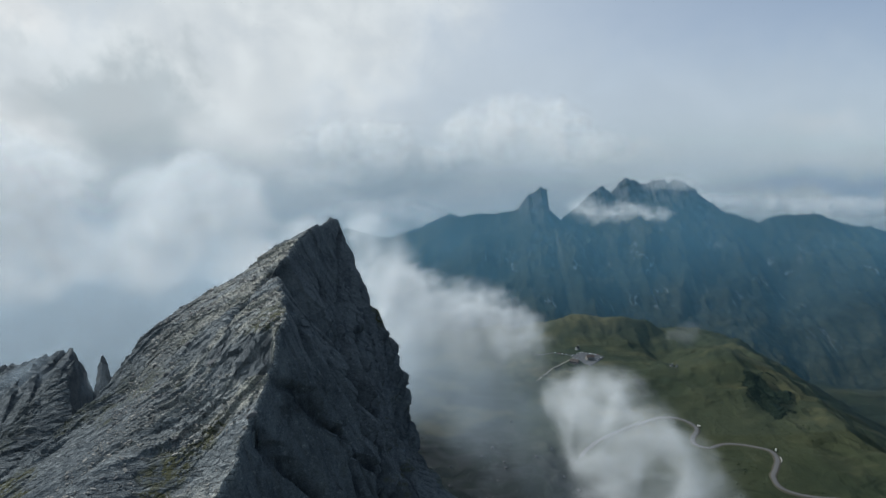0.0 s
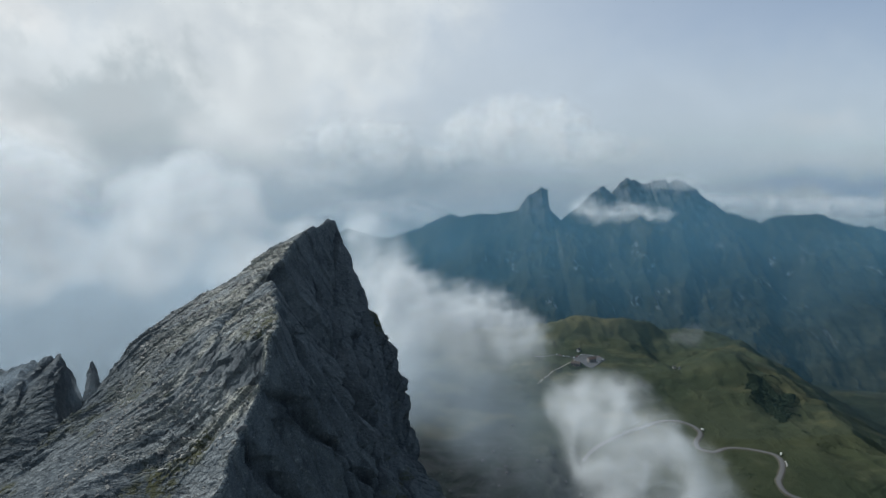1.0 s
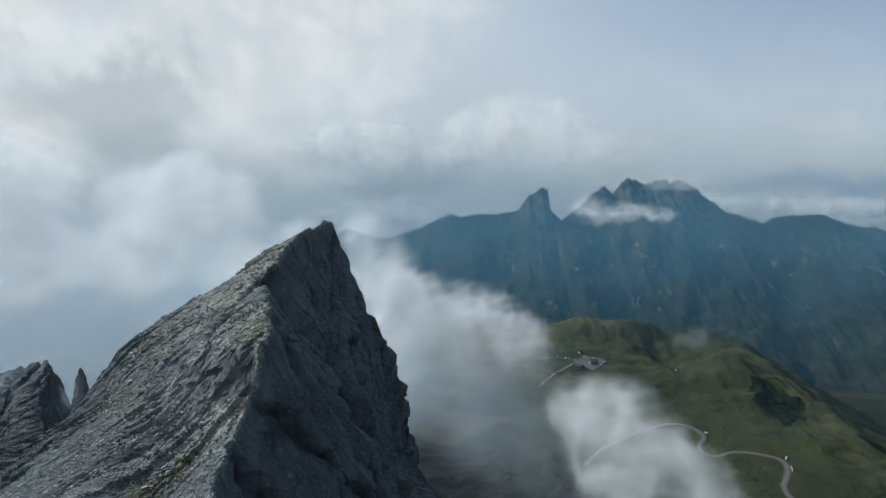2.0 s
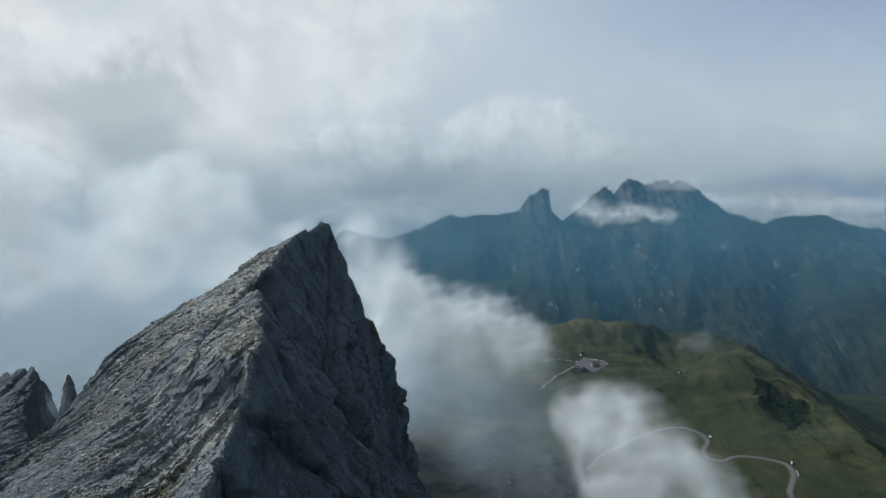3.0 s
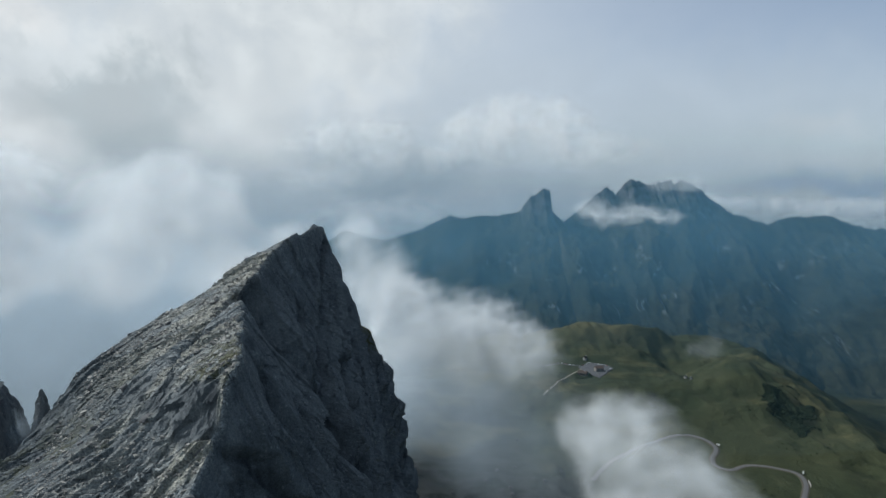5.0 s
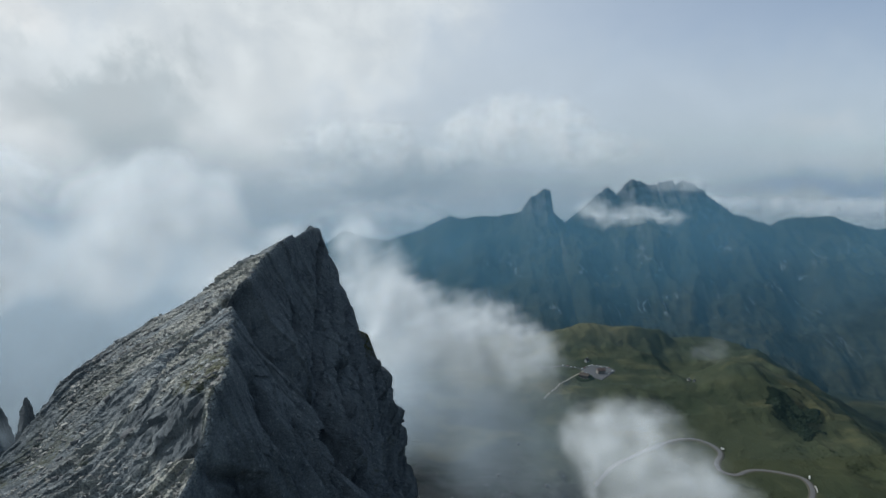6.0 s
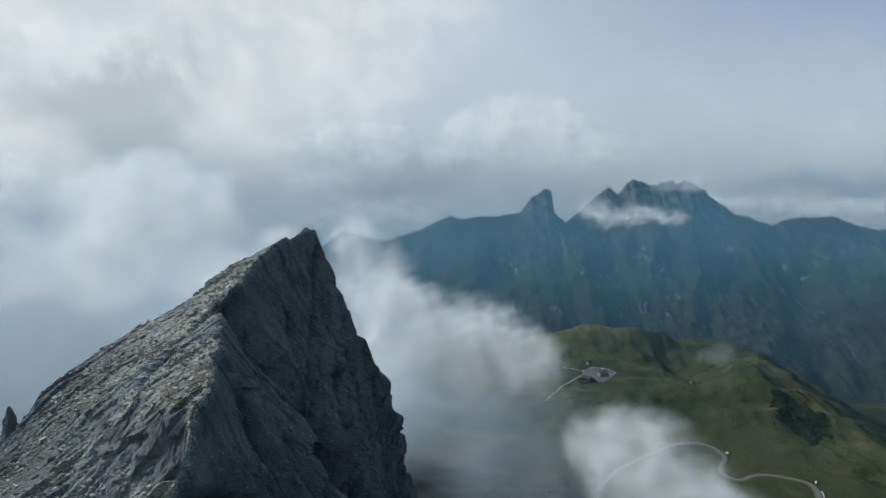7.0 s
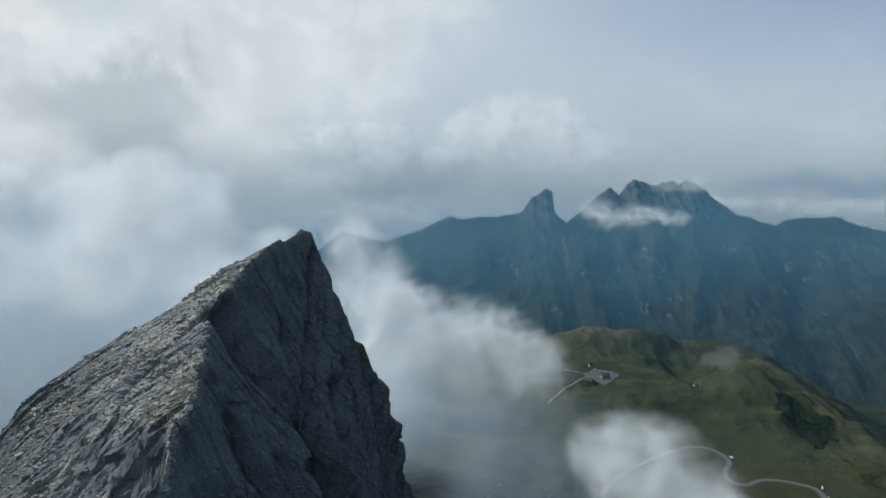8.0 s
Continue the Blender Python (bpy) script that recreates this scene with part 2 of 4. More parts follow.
    relief = n.math("MULTIPLY_ADD", n.math("MULTIPLY", drip, steep), 0.7, relief)
    relief = n.math("MULTIPLY_ADD", gape, -0.9, relief)
    finish(n, c, 0.92, relief, 0.9, 0.15)
    return m


def meadow_material():
    m, n = material("alpine_meadow")
    p = place(n)
    broad = n.noise(p, 0.004, 6, 0.6, 0.6)
    mid = n.noise(p, 0.02, 6, 0.62, 0.8)
    fine = n.noise(p, 0.15, 6, 0.7)
    c = n.mix(n.step(broad, 0.35, 0.65), (0.026, 0.036, 0.019), (0.045, 0.053, 0.027))
    c = n.mix(n.math("MULTIPLY", n.step(mid, 0.52, 0.68), 0.6), c, (0.056, 0.061, 0.033))
    c = n.mix(n.math("MULTIPLY", n.step(mid, 0.44, 0.30), 0.6), c, (0.013, 0.021, 0.011))
    c = n.mix(n.math("MULTIPLY", n.step(fine, 0.6, 0.75), 0.5), c, (0.05, 0.05, 0.028))
    # stony ground and shrubs, coloured extra dark for the shade at the cliff foot
    c = n.mix(n.math("MULTIPLY", field(n, "stony_shade"), n.step(fine, 0.25, 0.5, 0.7, 1.0)), c, n.mix(n.step(mid, 0.4, 0.6), (0.011, 0.016, 0.013), (0.030, 0.034, 0.034)))
    # dry grass, with a patch of sun painted on the hill crest
    c = n.mix(n.math("MULTIPLY", field(n, "dry_sunlit"), n.step(mid, 0.3, 0.6, 0.35, 0.9)), c, (0.088, 0.084, 0.040))
    c = n.mix(n.math("MULTIPLY", field(n, "wood"), 0.8), c, (0.008, 0.012, 0.008))
    finish(n, c, 0.95, n.math("ADD", n.math("MULTIPLY", mid, 3.0), fine), 2.0, 0.1)
    return m


def range_material():
    m, n = material("far_slopes")
    p = place(n)
    broad = n.noise(p, 0.0035, 6, 0.6, 0.5)
    flow = n.noise(n.scaled(p, (0.010, 0.007, 0.008)), 1.0, 8, 0.68, 2.2)
    fine = n.noise(p, 0.03, 7, 0.65)
    c = n.mix(n.step(broad, 0.35, 0.65), (0.030, 0.038, 0.022), (0.066, 0.068, 0.040))
    c = n.mix(n.math("MULTIPLY", n.step(fine, 0.5, 0.7), 0.5), c, (0.09, 0.085, 0.055))
    c = n.mix(n.math("MULTIPLY", field(n, "pines"), n.step(fine, 0.35, 0.6, 0.9, 0.5)), c, (0.018, 0.022, 0.016))
    c = n.mix(n.math("MULTIPLY", field(n, "rocky"), n.step(fine, 0.3, 0.6)), c, (0.15, 0.15, 0.15))
    slide = n.math("MULTIPLY", n.step(flow, 0.63, 0.72), n.math("MULTIPLY", field(n, "scree"), n.step(fine, 0.46, 0.64)))
    c = n.mix(slide, c, (0.34, 0.335, 0.325))
    vein = n.step(n.math("ABSOLUTE", n.math("SUBTRACT", n.noise(n.scaled(p, (0.010, 0.002, 0.004)), 1.0, 6, 0.55, 0.5), 0.5)), 0.016, 0.004)
    vein = n.math("MULTIPLY", vein, n.math("MULTIPLY", field(n, "scree"), n.step(n.noise(p, 0.008, 4, 0.6), 0.5, 0.62)))
    c = n.mix(n.math("MULTIPLY", vein, 0.6), c, (0.30, 0.30, 0.295))
    finish(n, c, 0.95, n.math("ADD", n.math("MULTIPLY", broad, 3.0), fine), 12.0, 0.1)
    return m


def plain(name, colour, rough=0.8, scale=1.0, spread=0.25, spec=0.3, metal=0.0):
    m, n = material(name)
    p = place(n)
    f = n.noise(p, scale, 5, 0.6)
    dark = tuple(v * (1 - spread) for v in colour)
    lite = tuple(min(1, v * (1 + spread)) for v in colour)
    finish(n, n.mix(f, dark, lite), rough, f, 0.02, spec, metal)
    return m


def mist_material(name, tint, scale, low, high, billow=0.6, even=False):
    """Water droplets in the air: bright, matt, and only as dense as the field thickness says. They send light back from above and from the slopes of their billows; even: alike to both sides."""
    m, n = material(name)
    m.cycles.use_bump_map_correction = False
    p = place(n)
    wisp = n.noise(p, scale, 4, 0.5, 0.5)
    dense = n.math("MULTIPLY", field(n, "thickness"), n.step(wisp, low, high, 0.45, 1.25), clamp=True)
    body = n.add("ShaderNodeBsdfDiffuse")
    n.put(body.inputs[0], tint)
    if even:
        d, t = body, n.add("ShaderNodeBsdfTranslucent")
        n.put(t.inputs[0], tint)
        body = n.add("ShaderNodeMixShader")
        n.put(body.inputs[1], d.outputs[0])
        n.put(body.inputs[2], t.outputs[0])
    else:
        a = n.add("ShaderNodeAttribute")
        a.attribute_name = "outward"
        slope = n.vmath("MULTIPLY", a.outputs["Vector"], (billow, billow, billow))
        n.put(body.inputs["Normal"], n.vmath("NORMALIZE", n.vmath("ADD", slope, (-0.35, -0.2, 0.62))))
    clear = n.add("ShaderNodeBsdfTransparent")
    whole = n.add("ShaderNodeMixShader")
    n.put(whole.inputs[0], dense)
    n.put(whole.inputs[1], clear.outputs[0])
    n.put(whole.inputs[2], body.outputs[0])
    o = n.add("ShaderNodeOutputMaterial")
    n.put(o.inputs[0], whole.outputs[0])
    return m


LIMESTONE = rock_material()
MEADOW = meadow_material()
FAR_SLOPES = range_material()
CLOUD = mist_material("cloud_droplets", (0.60, 0.655, 0.69), 0.03, 0.25, 0.75, 0.35)
FAR_CLOUD = mist_material("far_cloud_droplets", (0.68, 0.71, 0.725), 0.005, 0.3, 0.7, 0.45)
# cloud droplets again, tinted darker to stand for fog lying in shade
FOG = mist_material("shaded_fog", (0.36, 0.45, 0.525), 0.012, 0.1, 0.9, 0.25)
HAZE = mist_material("air_haze", (0.19, 0.45, 0.635), 0.002, 0.0, 1.0, even=True)
ASPHALT = plain("pale_asphalt", (0.10, 0.10, 0.102), 0.9, 0.4, 0.2)
GRAVEL = plain("gravel", (0.07, 0.07, 0.07), 0.95, 0.5, 0.25)


# ---------------------------------------------------------------- ground
def ground_height(x, y):
    z = -46 + 46 * ease(y, 1080, 1480) + 0 * x
    z = z - 30 * ease(y, 1000, 760)
    z = z + 56 * np.exp(-((x - 380) / 130) ** 2 - ((y - 1700) / 105) ** 2)
    z = z + 30 * np.exp(-((x - 515) / 70) ** 4 - ((y - 1700 - 0.2 * (x - 515)) / 36) ** 2)
    z = z + 34 * np.exp(-((x - 620) / 80) ** 2 - ((y - 1400) / 90) ** 2)
    z = z - 22 * np.exp(-((x - 545) / 50) ** 2 - ((y - 1540) / 110) ** 2)
    z = z + 30 * ease(x, 120, -300) * ease(y, 1500, 700)
    z = z + (11 * ridged(x / 38, y / 55, 0, 5, 0.58, 16) + 8 * fbm(x / 24, y / 24, 0, 4, 0.6, 17)) * ease(x, 300, 180) * ease(y, 1200, 1020) * ease(x, -250, -120)
    level = np.exp(-(np.hypot(x - 355, y - 1490) / 95) ** 4)
    calm = (0.35 + ease(y, 1080, 1300)) * (1 - level)
    z = z + calm * (9 * fbm(x / 160, y / 160, 0, 3, 0.5, 5) + 5.5 * ridged(x / 75, y / 110, 0, 4, 0.55, 6) - 1.5)
    open_slope = np.maximum(ease(x, 545, 620), ease(y, 1215, 1290)) * (1 - level)
    z = z + open_slope * (7 * ridged(x / 48, y / 62, 0, 4, 0.55, 14) - 2 + 6 * fbm(x / 60, y / 60, 0, 3, 0.5, 15))
    edge = 742 + 40 * fbm(y / 170, 3.3, 0, 3, 0.5, 9) + 16 * ridged(y / 46, 1.3, 0, 3, 0.55, 13) + 60 * ease(y, 1100, 900)
    over = np.maximum(x - edge, 0)
    far = np.maximum(y - (1790 + 30 * fbm(x / 200, 7.7, 0, 3, 0.5, 10)), 0)
    fall = np.hypot(over, far)
    drop = np.minimum(0.62 * fall, 190 + 0.04 * fall)
    z = z - drop + ease(fall, 40, 300) * 40 * fbm(x / 300, y / 300, 0, 4, 0.5, 12)
    west = ease(x, -250, -900)
    z = z - 230 * west
    return np.maximum(z, -330)


def build_ground():
    xs = spaced([(-4700, 350), (-900, 60), (-200, 22), (150, 6), (900, 30), (1800, 150), (4700, 0)])
    ys = spaced([(-1500, 250), (300, 40), (740, 6), (1900, 30), (2500, 150), (4900, 0)])
    x, y = np.meshgrid(xs, ys)
    z = ground_height(x, y)
    stony_shade = np.maximum(ease(x, 300, 180) * ease(y, 1180, 950), ease(x, 190, 90) * ease(y, 1450, 1200)) * (0.95 + 0.2 * fbm(x / 60, y / 60, 0, 3, 0.5, 3))
    wx, wy = x + 12 * fbm(x / 25, y / 25, 0, 3, 0.5, 21), y + 12 * fbm(x / 25, y / 25, 4, 3, 0.5, 22)
    wood = ease(np.hypot((wx - 660) / 38, (wy - 1266) / 62), 1.15, 0.8)
    wood = np.maximum(wood, ease(z, -70, -130) * (0.6 + 0.4 * fbm(x / 120, y / 120, 0, 3, 0.5, 23)))
    dry_sunlit = np.exp(-((x - 400) / 130) ** 2 - ((y - 1690) / 80) ** 2) + 0.7 * ease(fbm(x / 120, y / 60, 0, 4, 0.55, 24), 0.1, 0.45) * ease(y, 1000, 1200)
    dry_sunlit = np.clip(dry_sunlit, 0, 1)
    ob = sheet("ground", np.stack((x, y, z), -1), MEADOW, fields={"stony_shade": np.clip(stony_shade, 0, 1), "wood": wood, "dry_sunlit": dry_sunlit})
    return tagged(ob, "green and brown alpine meadow rolling over a mountain pass", "ground", kind="structure")


build_ground()

# ---------------------------------------------------------------- far range
RIDGE = [
    # x, y, z of the summits and saddles along the crest
    (-900, 3000, 40), (-560, 2960, 130), (-490, 2950, 190), (-446, 2950, 224), (-380, 2950, 200), (-234, 2900, 180), (-130, 2880, 208), (16, 2860, 262), (148, 2850, 291),
    (228, 2850, 288), (330, 2840, 306), (370, 2840, 366), (428, 2840, 407), (462, 2840, 405), (476, 2840, 309),
    (530, 2860, 264), (598, 2950, 312), (741, 3000, 414), (781, 3000, 386), (851, 3000, 457), (925, 3000, 425),
    (1043, 3000, 444), (1120, 2990, 434), (1200, 2960, 360), (1265, 2920, 307), (1400, 2850, 254), (1440, 2800, 275),
    (1525, 2800, 288), (1640, 2800, 291), (1760, 2800, 250), (1850, 2820, 232), (1900, 2850, 238), (1990, 2880, 205),
    (2600, 2900, 120),
]


def range_height(x, y):
    rx, ry, rz = (np.array(c, float) for c in zip(*RIDGE))
    zc = np.interp(x, rx, rz)
    even = np.arange(-1500, 3200, 10.0)
    bell = np.exp(-(np.arange(-300, 301, 10) / 130.0) ** 2)
    wide = np.concatenate((np.full(30, even[0]), even, np.full(30, even[-1])))
    yc = np.interp(x, even, np.convolve(np.interp(wide, rx, ry), bell / bell.sum(), "valid"))
    yc = yc + 10 * fbm(x / 60, 2.2, 0, 3, 0.5, 41)
    zc = zc + 8 * fbm(x / 20, 8.8, 0, 4, 0.6, 42)
    zc = zc + 12 * ease(zc, 320, 400) * (ridged(x / 30, 5.5, 0, 3, 0.55, 43) - 0.3) * ease(x, 0, 300)
    d = yc - y
    # below the crags the towers and notches of the crest melt into one even slope
    soft = np.interp(x, even, np.convolve(np.interp(wide, rx, rz), bell / bell.sum(), "valid")) - 25
    zl = soft + (zc - soft) * np.exp(-(np.maximum(d, 0) / 170) ** 2)
    sway = x + 0.12 * d + 30 * fbm(x / 200, y / 200, 0, 3, 0.5, 47)
    spur = 0.6 * ridged(sway / 280, 0.5 + d / 800, 0, 4, 0.5, 44) + 0.5 * ridged(x / 150 + d / 400, y / 230, 0, 5, 0.55, 48)
    crag = ease(zc, 230, 420)
    front = 0.50 * d + 60 * crag * (1 - np.exp(-np.maximum(d, 0) / 50)) + 9 * crag * ease(d, 0, 25) * fbm(x / 22, y / 22, 0, 4, 0.6, 39)
    z = zl - front + np.clip(d / 260, 0, 1) * 56 * (spur - 0.2)
    z = z + ease(d, 0, 120) * (10 * fbm(x / 45, y / 45, 0, 4, 0.55, 45) + 34 * fbm(x / 150, y / 190, 0, 4, 0.55, 46))
    z = np.where(d < 0, zc + 0.9 * d, z)
    return z, d, zc


def build_range():
    xs = spaced([(-900, 14), (200, 4), (1250, 6), (2100, 25), (2600, 0)])
    ys = spaced([(1850, 14), (2500, 9), (2780, 5), (3040, 25), (3500, 0)])
    x, y = np.meshgrid(xs, ys)
    z, d, zc = range_height(x, y)
    gx, gy = np.gradient(z, xs, axis=1), np.gradient(z, ys, axis=0)
    steep = np.hypot(gx, gy)
    rocky = np.clip(0.7 * ease(steep, 1.0, 1.7) * ease(d, 420, 200) + ease(d, 160, 30) * ease(zc, 300, 420), 0, 1)
    scree = ease(d, 60, 250) * ease(d, 900, 500)
    ob = sheet("mountain_range", np.stack((x, y, np.maximum(z, -340)), -1), FAR_SLOPES, fields={"rocky": rocky, "scree": scree, "pines": ease(z + 60 * fbm(x / 260, y / 260, 0, 4, 0.55, 49), 150, -40)})
    return tagged(ob, "hazy blue-green mountain range with rocky summits and scree gullies", "mountain range", kind="structure")


build_range()


def build_distant_ridge():
    """A paler ridge that shows beyond the range's lower end."""
    xs, ys = spaced([(-1400, 12), (600, 0)]), spaced([(3900, 25), (4300, 25), (4500, 0)])
    x, y = np.meshgrid(xs, ys)
    crest = np.interp(x, [-1400, -700, -560, -420, -150, 40, 250, 600], [-300, -120, 0, 60, 150, 238, 200, 120]) + 9 * fbm(x / 50, 1.1, 0, 4, 0.55, 51)
    z = crest - 0.6 * np.abs(4280 - y) + 8 * fbm(x / 60, y / 60, 0, 3, 0.5, 52)
    flat = np.ones_like(z)
    ob = sheet("distant_ridge", np.stack((x, y, z), -1), FAR_SLOPES, fields={"rocky": 0.4 * flat, "scree": 0 * flat, "pines": 0 * flat})
    return tagged(ob, "pale distant ridge fading into the haze", "mountain ridge", kind="structure")


build_distant_ridge()


# ---------------------------------------------------------------- the rock peak
def slab_top(x, y):
    """The tilted slab with its lower plate and the crown at the summit."""
    slab = 351 + 0.493 * (x + 117) + 0.25 * (y - 493)
    rim = 12 * fbm(x / 30, y / 30, 0, 3, 0.5, 61)
    lower = np.clip(315 + (-82 - x) * 0.85, 296, 430) + rim * ease(x, -84, -100)
    wide = np.interp(x, [-150, -95], [26.0, 7.0])
    slab = slab - 14 * ease(y, lower + wide, lower - wide)
    slab = slab - 0.5 * np.maximum(0, lower - y) * ease(x, -160, -90) * ease(y, 200, 260)
    # the trough that parts the upper plate from the rib beside the cliff
    trough = x + 121 + 0.05 * (448 - y) + 2.5 * grain(y / 14, 2.0, 0, 60)
    slab = slab - 7 * np.exp(-(trough / 3.6) ** 2) * ease(y, 350, 405) * ease(y, 470, 452)
    slab = slab - 4 * ease(trough, 6, -1) * ease(y, 350, 400) * ease(y, 500, 440) * 0.5
    crown = np.minimum(369.0, 369.0 + 0.66 * (x + 100)) + 0.06 * (y - 578) - 0.025 * np.maximum(y - 580, 0) ** 2
    return slab + (crown - slab) * ease(y, 512, 552) * ease(x, -165, -125)


def crest_line(y):
    """Plan line of the sharp edge between slab and cliff."""
    xc = np.interp(y, [0, 100, 200, 240, 280, 292, 309, 313, 328, 336, 352, 392, 414, 428, 438, 448, 458, 490, 504, 545, 590, 640, 700],
                   [-175, -150, -118, -105, -93, -89.5, -86.5, -84, -82, -83.4, -88, -100, -106, -117, -121, -120, -113, -113, -113, -104, -96, -92, -92])
    return xc + (2.2 * fbm(y / 9, 1.5, 0, 4, 0.6, 65) + 1.6 * plates(y / 6, 0 * y, 66)) * ease(y, 580, 540)


def crest_height(y, xc):
    return np.minimum(slab_top(xc, y), 369.5 - 0.03 * np.maximum(y - 580, 0) ** 2)


def slab_relief(x, y):
    """Broken beds and ribs that run down the slab, in metres out of its plane."""
    u, v = 0.89 * x + 0.45 * y, -0.45 * x + 0.89 * y
    bend = 4 * fbm(u / 90, v / 60, 0, 3, 0.5, 71)
    ribs = 1.5 * ridged((v + bend) / 19, u / 85, 0, 3, 0.5, 72)
    su, sv = u + 3 * fbm(u / 15, v / 8, 0, 2, 0.5, 79), v + bend + 1.0 * fbm(u / 20, v / 8, 3, 2, 0.5, 70)
    beds = 2.2 * plates(su / 30, sv / 9, 73) + 1.2 * plates(su / 14, sv / 3.4, 74) + 0.55 * plates(su / 6, sv / 1.6, 75)
    broken = 0.3 + 0.95 * ease(fbm(x / 45, y / 45, 0, 3, 0.5, 77), -0.3, 0.35)
    rifts = ease(ridged((v + 2 * bend) / 42, u / 230, 0, 2, 0.4, 68), 0.55, 0.92)
    out = -3.0 * rifts + ribs + (beds + 0.5 * fbm(u / 6, v / 3, 0, 4, 0.6, 78)) * broken
    return out * (0.4 + 0.6 * ease(np.hypot(x + 97, y - 580), 8, 34))


def peak_base(x, y):
    slab = slab_top(x, y)
    gully = (x + 250 - 0.25 * (y - 412)) / 20
    slab = slab - 16 * np.exp(-gully ** 2) * ease(y, 300, 400)
    jag = ease(x, -270, -284) * ease(y, 400, 470)
    tooth = (x + 0.25 * y) / 15 + 0.35 * grain(x / 30, y / 50, 0, 62)
    tooth = tooth - np.floor(tooth)
    slab = slab + jag * (6 * tooth * ease(tooth, 1.0, 0.86) + 6 * ridged(x / 34, y / 60, 0, 4, 0.6, 63) - 1)
    xc = crest_line(y)
    d = x - xc
    # far side
    yb = np.interp(x, [-900, -410, -330, -290, -278, -262, -242, -226, -207, -150, -135, -115, -95, -60, -33, 10, 80],
                   [900, 585, 522, 492, 474, 440, 414, 440, 468, 482, 505, 556, 600, 640, 692, 720, 740])
    yb = yb + 6 * fbm(x / 16, 4.5, 0, 4, 0.6, 69)
    behind = slab - 2.0 * np.maximum(y - yb, 0)
    h = np.minimum(slab, behind)
    h = np.where(d > 0, np.minimum(h, crest_height(y, xc)) - 25 * d, h)
    return np.maximum(h, -90), d


def wall_run(y, drop):
    """How far the cliff stands out from below its crest."""
    k = np.interp(y, [200, 290, 330, 360, 385, 430, 490, 522, 570, 600, 612, 622, 634, 650, 690], [3.2, 3.4, 3.0, 1.9, 1.5, 1.65, 1.9, 2.1, 2.9, 3.6, 3.3, 2.3, 1.8, 2.0, 2.2])
    foot = np.interp(y, [290, 340, 400, 500, 600, 629, 660], [120, 120, 98, 112, 118, 84, 60]) + 10 * fbm(y / 24, drop / 60, 0, 3, 0.5, 64)
    run = np.minimum(drop, foot) / k + np.maximum(drop - foot, 0) / 7.0
    return run + np.maximum(drop - 205, 0) * 0.75


# chimneys and gullies of the cliff: distance along it and height of one point, lean of the line, half width, depth, lower and upper end
GULLIES = [
    (522, 311, 1.35, 3.8, 11, 262, 362), (440, 318, 0.55, 6.5, 9, 235, 345), (398, 255, 0.75, 6, 12, 90, 296), (412, 251, 0.8, 3, 6, 90, 285),
    (332, 272, -0.65, 3.2, 5, 130, 300), (356, 280, 0.25, 4.0, 5, 120, 316), (470, 285, 0.95, 3.2, 6, 150, 320), (560, 285, 1.0, 3.4, 6, 150, 318),
    (600, 262, 0.6, 3.0, 6, 120, 285), (374, 268, 0.3, 2.2, 4, 110, 300), (302, 262, -0.4, 2.6, 5, 120, 284), (500, 262, 0.9, 4.5, 8, 110, 282),
    (548, 335, 1.3, 1.4, 3, 296, 356), (583, 340, 1.2, 1.2, 2.5, 300, 356), (585, 235, 0.5, 4.0, 7, 110, 250), (450, 250, 0.7, 4, 8, 100, 275),
]


